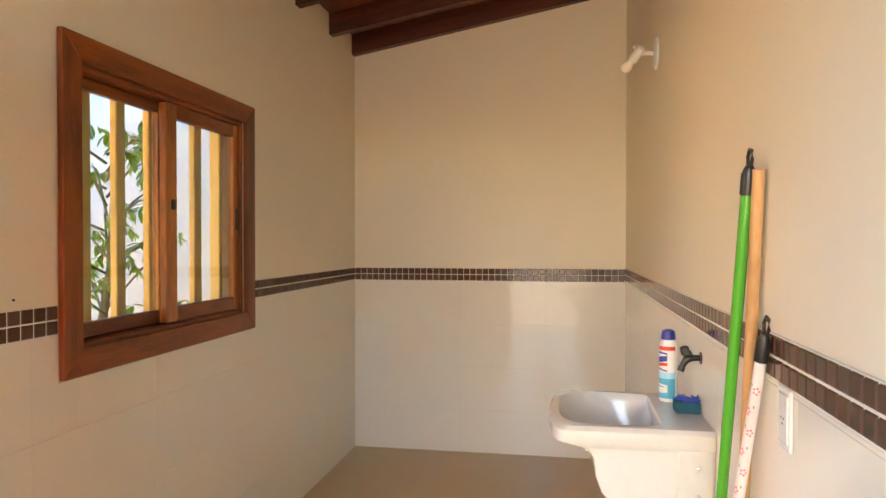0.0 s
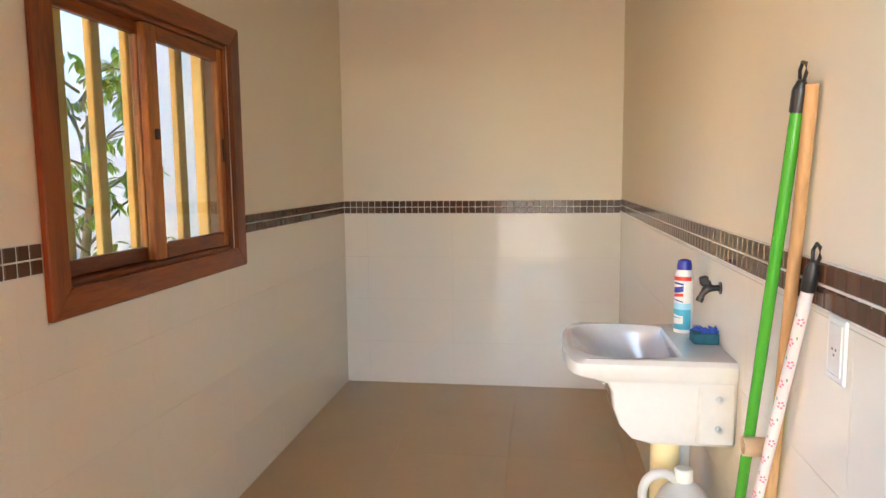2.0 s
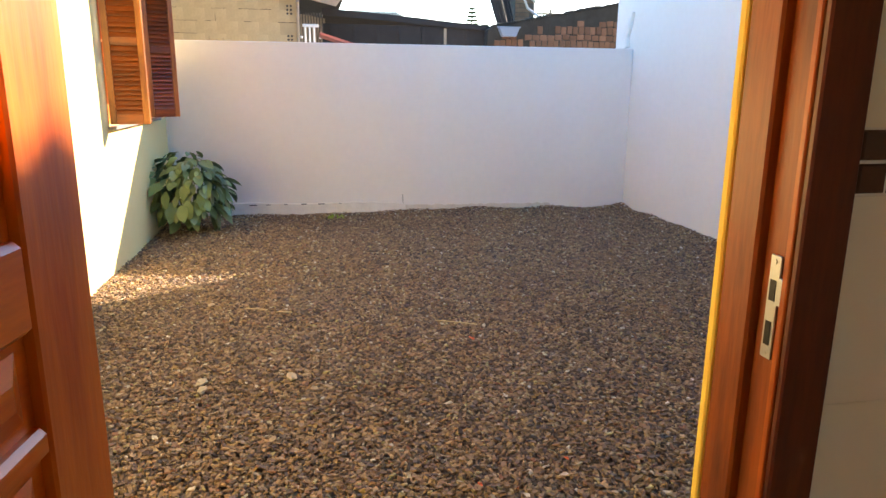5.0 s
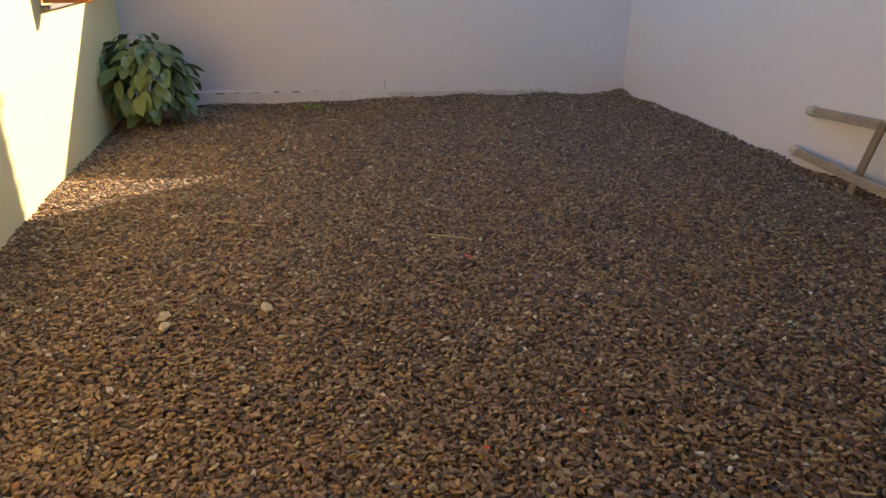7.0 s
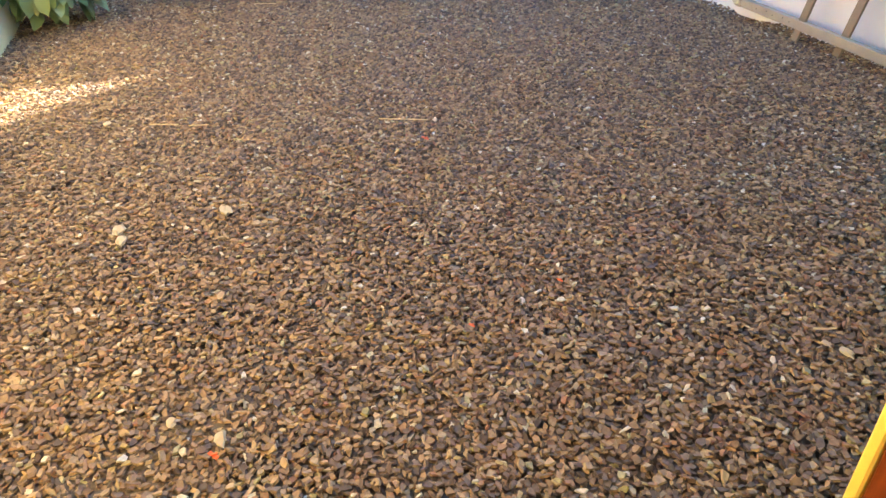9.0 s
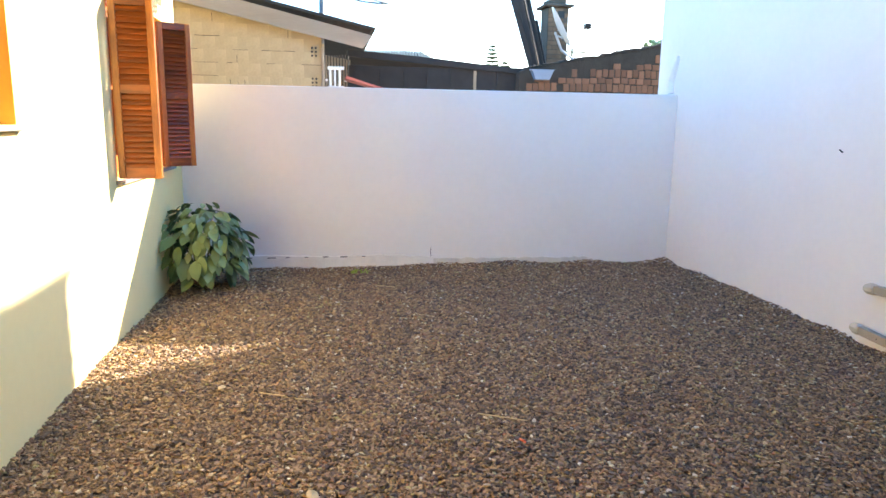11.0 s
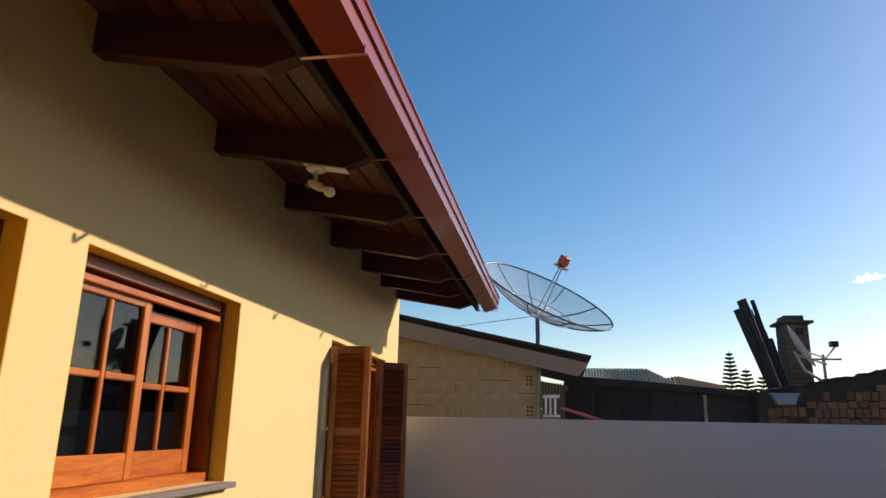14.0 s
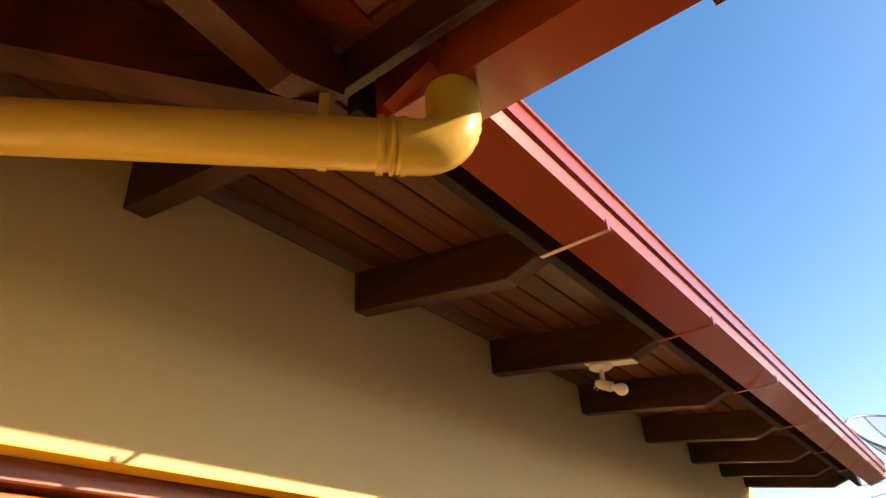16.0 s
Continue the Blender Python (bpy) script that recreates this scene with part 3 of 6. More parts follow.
sash("sliding_sash", 2.535, 3.113, -0.040, (0.075, 0.04), 0.055, 0.06)
sash("sliding_sash", 2.058, 2.60, -0.078, (0.02, 0.055), 0.04, 0.05)
box_part("latch", (-0.010, 0.004, 2.563, 2.583, 1.60, 1.64), M_BLACKP, win, 0.003, "small black sash latch")
box_part("finger_pull", (-0.0095, -0.006, 3.085, 3.10, 1.53, 1.63), M_BLACKP, win, 0.001, "dark recessed pull")
for y, wy in ((2.192, 0.05), (2.375, 0.052), (2.57, 0.052), (2.70, 0.042), (2.90, 0.058)):
    box_part("window_bar", (-0.134, -0.105, y, y + wy, WZ0 + 0.027, WZ1 - 0.027), M_BAR, win, 0.004, "upright honey pine bar")

box_part("sealant_line", (0.0006, 0.006, 1.957, 3.223, 1.055, 1.0615), M_PLASTER, win, 0.001, "thin grey sealant line")

# ---- door ----
door = tagged(new("door_1"), "red-brown varnished panelled wooden door standing open", "door", kind="structure")
# jamb with rebate, on the lock side and the hinge side
for s, yy in ((1, DY1), (-1, DY0)):
    a, b = sorted((yy + s * 0.044, yy + s * 0.001))
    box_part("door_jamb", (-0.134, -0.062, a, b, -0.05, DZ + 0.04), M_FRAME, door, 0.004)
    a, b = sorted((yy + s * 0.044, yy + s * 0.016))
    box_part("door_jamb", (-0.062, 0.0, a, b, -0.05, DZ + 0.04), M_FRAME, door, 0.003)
    a, b = sorted((yy + s * 0.0165, yy + s * 0.009))
    if s == 1:
        box_part("door_reveal", (-0.152, -0.1345, DY1 - 0.003, DY1 + 0.0455, -0.1, DZ + 0.04), mat("lemon_reveal_paint", (0.88, 0.70, 0.15), rough=0.7, spread=0.04, scale=3, bump=0.06), door, 0.003)
    box_part("door_stop", (-0.012, 0.0, a, b, -0.05, DZ + 0.02), M_RAIL, door, 0.002)
box_part("door_head", (-0.148, -0.062, DY0, DY1, DZ, DZ + 0.04), M_FRAMEY, door, 0.004)
box_part("door_head", (-0.062, 0.0, DY0 - 0.015, DY1 + 0.015, DZ + 0.015, DZ + 0.04), M_FRAMEY, door, 0.004)
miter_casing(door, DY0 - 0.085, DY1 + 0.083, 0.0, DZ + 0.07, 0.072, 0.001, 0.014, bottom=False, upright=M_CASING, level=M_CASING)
bm = bmesh.new()
add_box(bm, -0.042, -0.020, DY1 + 0.012, DY1 + 0.0155, 0.965, 1.115, 0.001)
add_box(bm, -0.022, -0.002, DY1 + 0.012, DY1 + 0.0155, 1.045, 1.085, 0.001)
part("strike_plate", bm, M_METAL, door, "bright metal strike plate")
for z0, z1 in ((0.985, 1.02), (1.05, 1.08)):
    box_part("latch_hole", (-0.037, -0.025, DY1 + 0.0112, DY1 + 0.0122, z0, z1), M_BLACKP, door, 0, "dark latch hole")
for z in (0.974, 1.106):
    bm = bmesh.new()
    add_cyl(bm, (-0.031, DY1 + 0.0125, z), (-0.031, DY1 + 0.0105, z), 0.0035, seg=10)
    part("screw", bm, M_METAL, door)
leaf = new("door_leaf")
leaf.parent = door
LM = pose(0.018, DY0 + 0.048, 0.012, 0, 0, -7)
leaf.matrix_local = LM
LW, LH, T = 0.80, 2.08, 0.035


def lbox(name, a, b, c, d, m, y0=-T, y1=0.0, bevel=0.003):
    return box_part(name, (a, b, y0, y1, c, d), m, leaf, bevel)


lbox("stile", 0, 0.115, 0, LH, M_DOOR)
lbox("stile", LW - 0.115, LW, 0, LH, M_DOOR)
rails = [(0.0, 0.16)]
z = 0.16
panels = []
for i in range(8):
    panels.append((z, z + 0.092))
    rails.append((z + 0.092, z + 0.122))
    z += 0.122
rails[-1] = (rails[-1][0], z + 0.055)
panels.append((z + 0.055, LH - 0.12))
rails.append((LH - 0.12, LH))
for a, b in rails:
    lbox("rail", 0.1155, LW - 0.1155, a, b, M_DOORX, bevel=0.006)
for a, b in panels:
    bm = bmesh.new()
    add_box(bm, 0.1155, LW - 0.1155, -T / 2 - 0.005, -T / 2 + 0.005, a, b)
    h = b - a
    for s in (-1, 1):
        fr = [(0.135, a + 0.012), (LW - 0.135, a + 0.012), (LW - 0.135, b - 0.012), (0.135, b - 0.012)]
        inn = 0.022
        f2 = [(0.135 + inn, a + 0.012 + inn), (LW - 0.135 - inn, a + 0.012 + inn), (LW - 0.135 - inn, b - 0.012 - inn), (0.135 + inn, b - 0.012 - inn)]
        o = [bm.verts.new((x, -T / 2 + s * 0.006, zz)) for x, zz in fr]
        i2 = [bm.verts.new((x, -T / 2 + s * 0.014, zz)) for x, zz in f2]
        bm.faces.new(i2)
        for k in range(4):
            bm.faces.new((o[k], o[(k + 1) % 4], i2[(k + 1) % 4], i2[k]))
    part("raised_panel", bm, M_DOORX, leaf)
for z in (0.25, 1.0, 1.85):
    bm = bmesh.new()
    add_cyl(bm, (-0.004, -0.01, z), (-0.004, -0.01, z + 0.09), 0.006, seg=12)
    part("hinge", bm, M_METAL, leaf, "metal hinge barrel")
box_part("handle_plate", (LW - 0.085, LW - 0.045, 0.0005, 0.004, 0.92, 1.12), M_METAL, leaf, 0.001, "metal handle plate")

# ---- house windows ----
# dark colour that carries the gloom of the rooms behind the panes
M_DARKROOM = mat("unlit_room_dark", (0.05, 0.045, 0.04), rough=0.9)


def house_window(n, x0, x1, z0, z1, shut):
    w = tagged(new(f"window_{n}"), "red-brown varnished wooden sliding window with small glass panes" if not shut else "red-brown wooden window with open louvred shutters", "window", kind="structure")
    yf = YH - 0.085
    box_part("reveal", (x0 + 0.0, x0 + 0.004, yf, YH - 0.001, z0, z1), M_YTRIM, w, 0)
    box_part("reveal", (x1 - 0.004, x1, yf, YH - 0.001, z0, z1), M_YTRIM, w, 0)
    box_part("reveal", (x0 + 0.004, x1 - 0.004, yf, YH - 0.001, z1 - 0.004, z1), M_YTRIM, w, 0)
    f = 0.05
    box_part("frame_side", (x0 + 0.001, x0 + f, yf - 0.11, yf, z0, z1 - 0.001), M_FRAME, w, 0.005)
    box_part("frame_side", (x1 - f, x1 - 0.001, yf - 0.11, yf, z0, z1 - 0.001), M_FRAME, w, 0.005)
    box_part("frame_head", (x0 + f, x1 - f, yf - 0.11, yf, z1 - 0.06, z1 - 0.001), M_FRAMEX, w, 0.005)
    box_part("frame_sill", (x0 + f, x1 - f, yf - 0.11, yf + 0.01, z0, z0 + 0.045), M_RAILX, w, 0.005)
    box_part("track", (x0 + f + 0.02, x1 - f, yf - 0.012, yf + 0.012, z1 - 0.115, z1 - 0.085), M_RAILX, w, 0.004)
    xm = x1 - f - 0.54 if not shut else (x0 + x1) / 2
    for k, (a, b, y) in enumerate(((xm, x1 - f, yf - 0.045), (x0 + f + 0.07, xm + 0.05, yf - 0.09))):
        s = new("sliding_sash")
        s.parent = w
        za, zb = z0 + 0.046, z1 - 0.09 - 0.045 * k
        st = 0.055
        box_part("stile", (a, a + st, y, y + 0.034, za, zb), M_RAIL, s, 0.004)
        box_part("stile", (b - st, b, y, y + 0.034, za, zb), M_RAIL, s, 0.004)
        box_part("rail", (a + st, b - st, y, y + 0.034, za, za + 0.11), M_RAILX, s, 0.004)
        box_part("rail", (a + st, b - st, y, y + 0.034, zb - 0.055, zb), M_RAILX, s, 0.004)
        xmid, zmid = (a + b) / 2, (za + 0.11 + zb - 0.055) / 2
        box_part("glazing_bar", (xmid - 0.014, xmid + 0.014, y + 0.003, y + 0.031, za + 0.11, zb - 0.055), M_RAIL, s, 0.005)
        for (p, q) in ((a + st, xmid - 0.014), (xmid + 0.014, b - st)):
            box_part("glazing_bar", (p, q, y + 0.003, y + 0.031, zmid - 0.014, zmid + 0.014), M_RAILX, s, 0.005)
            for (c, d) in ((za + 0.11, zmid - 0.014), (zmid + 0.014, zb - 0.055)):
                box_part("pane", (p, q, y + 0.015, y + 0.019, c, d), M_DARKGLASS, s, 0, "glass pane reflecting the sky")
    box_part("window_sill", (x0 - 0.035, x1 + 0.035, yf - 0.01, YH + 0.05, z0 - 0.028, z0 - 0.001), M_STONE_SILL, w, 0.004, "grey granite sill")
    return w


for n, (a, b) in enumerate(WINS):
    house_window(n + 2, a, b, H2Z0 if n == 2 else HZ0, HZ1, n == 2)
# one added sheet across all three windows, darkening the rooms behind them
cur = box_part("dark_room_sheet", (-6.5, -0.7, YH - 0.55, YH - 0.53, 0.9, 2.5), M_DARKROOM, None, 0)
tagged(cur, "added dark sheet behind the window panes in place of the unlit rooms", "curtain")


# ---- shutters ----
def shutter_pair(x, turn, shade):
    """Two folded louvred leaves standing out from the wall at the window's side."""
    sh = thing("window_shutter", "folded louvred varnished wooden shutter standing open beside the window", "shutter", group="shutters of the far house window", m=pose(x, YH + 0.012, H2Z0 + 0.015, 0, 0, turn))
    Wd, Hh, t = 0.285, 1.235, 0.026
    for k in range(2):
        lf = new("shutter_leaf")
        lf.parent = sh
        o = k * 0.034
        box_part("stile", (o, o + t, 0.0, 0.045, 0, Hh), M_SASH, lf, 0.003)
        box_part("stile", (o, o + t, Wd - 0.045, Wd, 0, Hh), M_SASH, lf, 0.003)
        for a, b in ((0, 0.075), (Hh / 2 - 0.03, Hh / 2 + 0.03), (Hh - 0.06, Hh)):
            box_part("rail", (o, o + t, 0.045, Wd - 0.045, a, b), M_FRAMEY, lf, 0.003)
        base = None
        for lo, hi in ((0.075, Hh / 2 - 0.03), (Hh / 2 + 0.03, Hh - 0.06)):
            nn = 14
            for i in range(nn):
                zc = lo + (hi - lo) * (i + 0.5) / nn
                if base is None:
                    bm = bmesh.new()
                    add_box(bm, -0.024, 0.024, 0.0455, Wd - 0.0455, -0.003, 0.003, 0.001, m=pose(0, 0, 0, 0, 58, 0))
                    base = finish("louvre", bm, M_FRAMEY)
                    sl = base
                else:
                    sl = new("louvre", base.data)
                sl.parent = lf
                sl.location = (o + t / 2, 0, zc)
    return sh


shutter_pair(-4.99, 4, 1)
shutter_pair(-6.25, 32, 0)

# ---- bulb holder lamps ----
M_BULB = mat("frosted_bulb_glass", (0.85, 0.80, 0.68), rough=0.25, spread=0.02, coat=0.3)


def bulb_lamp(name, label, m, plate=0.05):
    th = thing(name, label, "lamp", m=m)
    bm = bmesh.new()
    add_lathe(bm, [(plate, 0), (plate, 0.008), (plate * 0.86, 0.014), (0.01, 0.016)], (0, 0, 0), 24)
    part("ceiling_plate", bm, M_WHITEP, th, smooth=True)
    bm = bmesh.new()
    add_box(bm, -0.008, 0.008, -0.003, 0.003, 0.012, 0.075, 0.002)
    part("arm", bm, M_WHITEP, th)
    bm = bmesh.new()
    d = Vector((0.8, 0, 0.42)).normalized()
    a = Vector((-0.035, 0, 0.068))
    add_tube(bm, [a, a + d * 0.012, a + d * 0.04, a + d * 0.075, a + d * 0.08], [0.013, 0.019, 0.021, 0.021, 0.016], 16)
    part("lamp_holder", bm, M_WHITEP, th, smooth=True)
    bm = bmesh.new()
    pts, rr = [], []
    for s, r in ((0.075, 0.013), (0.09, 0.014), (0.10, 0.018), (0.112, 0.024), (0.126, 0.0265), (0.14, 0.022), (0.149, 0.012), (0.152, 0.004)):
        pts.append(a + d * s)
        rr.append(r)
    add_tube(bm, pts, rr, 18)
    part("bulb", bm, M_BULB, th, "pale frosted bulb, unlit", smooth=True)
    bm = bmesh.new()
    add_tube(bm, [(-0.03, 0.012, 0.075), (-0.045, 0.013, 0.09), (-0.03, 0.014, 0.105), (-0.01, 0.012, 0.08), (-0.005, 0.006, 0.02)], 0.0022, 6)
    part("cable", bm, M_WHITEP, th)


bulb_lamp("wall_lamp", "cream plastic bulb holder on the laundry wall above the sink", Matrix(((0, 0, -1, W), (0.85, 0.527, 0, 3.31), (-0.527, 0.85, 0, 2.31), (0, 0, 0, 1))), 0.07)
bulb_lamp("eave_lamp", "cream painted bulb holder under a dark rafter", Matrix(((0.1, 0.995, 0, -3.01), (0.995, -0.1, 0, 0.03), (0, 0, -1, 2.900), (0, 0, 0, 1))), 0.05)
pl = thing("eave_lamp_board", "cream painted board strip under the rafter", "board")
box_part("strip", (-3.045, -2.975, -0.03, 0.19, 0, 0.008), M_WHITEP, pl, 0.002, m=pose(0, 0, 2.907, -A, 0, 0))

# ---- sink ----
sink = thing("laundry_sink", "white ceramic laundry tank with curved front on the tiled wall", "sink")
SY0, SY1, SX0, SX1, SZ = 2.085, 2.57, 1.435, W - 0.002, 0.965


def sink_ring(inset, z, bulge=0.055, nose=0.0, n=18):
    """An outline of the basin, seen from above, with a curved front."""
    y0, y1, x1 = SY0 + inset, SY1 - inset, SX1 - (0.0 if inset < 0.02 else 0.075)
    pts = [(x1, y0)]
    for i in range(n + 1):
        t = i / n
        a = math.pi * t
        y = (y0 + y1) / 2 - (y1 - y0) / 2 * math.cos(a)
        k = abs(2 * t - 1)
        x = SX0 + inset + nose + bulge * (k ** 2.2)
        pts.append((x, y))
    pts.append((x1, y1))
    return pts


def ring_verts(bm, pts, z):
    return [bm.verts.new((x, y, z)) for x, y in pts]


def bridge(bm, a, b):
    for i in range(len(a)):
        j = (i + 1) % len(a)
        bm.faces.new((a[i], a[j], b[j], b[i]))


bm = bmesh.new()
lay = [sink_ring(0.012, 0), sink_ring(0.0, 0), sink_ring(0.0, 0), sink_ring(0.008, 0, nose=0.05, bulge=0.04), sink_ring(0.010, 0, nose=0.088, bulge=0.02), sink_ring(0.011, 0, nose=0.108, bulge=0.012), sink_ring(0.012, 0, nose=0.114, bulge=0.01), sink_ring(0.014, 0, nose=0.128, bulge=0.01), sink_ring(0.018, 0, nose=0.155, bulge=0.01), sink_ring(0.03, 0, nose=0.20, bulge=0.01)]
zz = [SZ, SZ - 0.012, SZ - 0.045, SZ - 0.058, SZ - 0.066, SZ - 0.09, SZ - 0.14, SZ - 0.185, SZ - 0.22, SZ - 0.238]
for i, l_ in enumerate(lay):
    if i >= 3:
        l_[0] = (SX1, l_[0][1])
        l_[-1] = (SX1, l_[-1][1])
rv = [ring_verts(bm, p, z) for p, z in zip(lay, zz)]
for a, b in zip(rv, rv[1:]):
    bridge(bm, a, b)
bm.faces.new(rv[-1])
def hollow_ring(inset, nose, power):
    """A rounded outline of the hollow, point for point with the outer rim."""
    x0, x1, y0, y1 = SX0 + inset + nose, SX1 - 0.08 - inset * 0.7, SY0 + inset, SY1 - inset
    out = []
    for k in range(21):
        t = radians(-45 - 270 * k / 20)
        c, q = math.cos(t), math.sin(t)
        out.append(((x0 + x1) / 2 + (x1 - x0) / 2 * math.copysign(abs(c) ** power, c), (y0 + y1) / 2 + (y1 - y0) / 2 * math.copysign(abs(q) ** power, q)))
    return out


inner = [hollow_ring(0.030, 0.0, 0.55), hollow_ring(0.036, 0.004, 0.55), hollow_ring(0.042, 0.03, 0.6), hollow_ring(0.055, 0.09, 0.62), hollow_ring(0.075, 0.15, 0.7), hollow_ring(0.12, 0.19, 0.8)]
iz = [SZ + 0.001, SZ - 0.008, SZ - 0.04, SZ - 0.10, SZ - 0.15, SZ - 0.165]
iv = [ring_verts(bm, p, z) for p, z in zip(inner, iz)]
bridge(bm, rv[0], iv[0])
for a, b in zip(iv, iv[1:]):
    bridge(bm, a, b)
bm.faces.new(iv[-1])
part("basin", bm, M_CERAM, sink, smooth=True)
for i in range(8):
    bm = bmesh.new()
    x = SX0 + 0.075 + i * 0.014
    add_box(bm, x - 0.022, x - 0.012, SY0 + 0.11, SY1 - 0.11, SZ - 0.046 - i * 0.0145, SZ - 0.038 - i * 0.0145, 0.003)
    part("washboard_ridge", bm, M_CERAM, sink)
bm = bmesh.new()
add_box(bm, SX1 - 0.10, SX1, SY0 + 0.006, SY0 + 0.04, 0.735, SZ - 0.05, 0.008)
part("side_flange", bm, M_CERAM, sink, smooth=True)
for z in (0.785, 0.865):
    bm = bmesh.new()
    add_cyl(bm, (SX1 - 0.045, SY0 + 0.004, z), (SX1 - 0.045, SY0 - 0.003, z), 0.009, seg=12)
    add_cyl(bm, (SX1 - 0.045, SY0 - 0.004, z), (SX1 - 0.045, SY0 - 0.016, z), 0.006, seg=8)
    part("bolt", bm, M_METAL, sink, "metal fixing bolt")
bm = bmesh.new()
add_lathe(bm, [(0.042, 0.0), (0.042, 0.745)], (1.735, 2.27, 0.0), 24)
part("leg", bm, mat("cream_plastic_column", (0.78, 0.66, 0.36), rough=0.4), sink, "cream plastic support column", smooth=True)
bm = bmesh.new()
add_lathe(bm, [(0.028, 0.05), (0.028, 0.5), (0.035, 0.5), (0.035, 0.56), (0.03, 0.56), (0.03, 0.745)], (1.79, 2.34, 0.0), 20)
part("drain_pipe", bm, M_WHITEP, sink, "grey-white drain pipe", smooth=True)

# ---- tap ----
tap = thing("wall_tap", "black plastic wall tap above the ceramic tank", "tap", (W, 2.30, 1.13))
bm = bmesh.new()
add_lathe(bm, [(0.018, 0), (0.018, 0.004)], (0, 0, 0), 16)
bmesh.ops.transform(bm, matrix=Matrix.Rotation(radians(-90), 4, "Y"), verts=bm.verts)
add_tube(bm, [(0, 0, 0), (-0.018, 0, 0.0), (-0.032, 0, 0.0), (-0.043, 0, -0.006), (-0.050, 0, -0.017), (-0.056, 0, -0.030)], [0.009, 0.009, 0.012, 0.012, 0.009, 0.008], 14)
part("tap_body", bm, M_BLACKP, tap, smooth=True)
bm = bmesh.new()
add_tube(bm, [(-0.034, 0, 0.008), (-0.038, 0, 0.02)], 0.009, 14)
add_box(bm, -0.054, -0.028, -0.011, 0.011, 0.018, 0.046, 0.005, m=pose(0.0, 0, 0, 0, -14, 0))
part("tap_handle", bm, M_BLACKP, tap, smooth=True)
bm = bmesh.new()
add_tube(bm, [(-0.055, 0, -0.027), (-0.060, 0, -0.040)], 0.0105, 14)
part("spout_tip", bm, M_BLACKP, tap, smooth=True)


# ---- cleaning bottle, soap and sponges ----
def flat_mat(name, c, rough=0.35):
    return mat(name, c, rough=rough, spread=0.05, scale=10)


M_RED, M_NAVY, M_TEAL, M_CYAN = flat_mat("label_red", (0.65, 0.05, 0.03)), flat_mat("navy_plastic", (0.02, 0.03, 0.28)), flat_mat("label_teal", (0.05, 0.36, 0.50)), flat_mat("label_light_blue", (0.30, 0.60, 0.72))
bt = thing("cleaner_bottle", "white scouring powder bottle with blue cap and label on the tank", "bottle", m=pose(1.812, 2.45, SZ) @ Matrix.Diagonal((0.86, 0.86, 1, 1)))
bm = bmesh.new()
add_lathe(bm, [(0.030, 0), (0.033, 0.004), (0.033, 0.17), (0.030, 0.185), (0.024, 0.20)], (0, 0, 0), 28)
part("bottle_body", bm, M_WHITEP, bt, smooth=True)
bm = bmesh.new()
add_lathe(bm, [(0.026, 0.198), (0.026, 0.212), (0.022, 0.226), (0.010, 0.231)], (0, 0, 0), 28)
part("cap", bm, M_NAVY, bt, "dark blue cap", smooth=True)
for nm, a, b, mm in (("label_band", 0.012, 0.075, M_TEAL), ("label_band", 0.075, 0.095, M_CYAN), ("label_band", 0.165, 0.178, M_RED)):
    bm = bmesh.new()
    rings = []
    for z in (a, b):
        rings.append([bm.verts.new((0.0336 * math.cos(t), 0.0336 * math.sin(t), z)) for t in [math.pi + 1.5 * (k / 16 - 0.25) * 2 for k in range(17)]])
    for k in range(16):
        bm.faces.new((rings[0][k], rings[0][k + 1], rings[1][k + 1], rings[1][k]))
    part(nm, bm, mm, bt)
for k, (z, h, mm, x0) in enumerate(((0.128, 0.018, M_NAVY, 0), (0.110, 0.010, M_RED, 0), (0.148, 0.006, M_NAVY, 0), (0.10, 0.004, M_NAVY, 0), (0.055, 0.006, M_WHITEP, 0), (0.035, 0.018, M_WHITEP, 0))):
    bm = bmesh.new()
    c0 = math.pi + 0.75
    vs = [[bm.verts.new((0.0342 * math.cos(c0 + t), 0.0342 * math.sin(c0 + t), zz2 + 0.006 * math.sin(k + t))) for t in (-0.6, -0.35, -0.1, 0.15, 0.4, 0.6)] for zz2 in (z, z + h)]
    for i in range(5):
        bm.faces.new((vs[0][i], vs[0][i + 1], vs[1][i + 1], vs[1][i]))
    part("label_print", bm, mm, bt)
sp = thing("sponge", "blue and teal scouring sponge on the tank rim by the wall", "sponge", (1.845, 2.31, SZ + 0.001))
bm = bmesh.new()
add_box(bm, -0.036, 0.036, -0.03, 0.03, 0, 0.032, 0.003)
part("sponge_body", bm, mat("dark_teal_sponge", (0.01, 0.10, 0.14), rough=0.95, spread=0.3, scale=40, bump=0.6, bump_scale=300), sp)
bm = bmesh.new()
for i in range(22):
    a, b = random.uniform(-0.036, 0.036), random.uniform(-0.028, 0.028)
    add_tube(bm, [(a, b, 0.03), (a + random.uniform(-0.01, 0.01), b + 0.008, 0.037 + random.uniform(0, 0.006)), (a + random.uniform(-0.02, 0.02), b + random.uniform(-0.02, 0.02), 0.031)], 0.0035, 5)
part("scouring_wool", bm, flat_mat("blue_scouring_wool", (0.03, 0.08, 0.42), 0.6), sp, "tangled blue scouring wool")


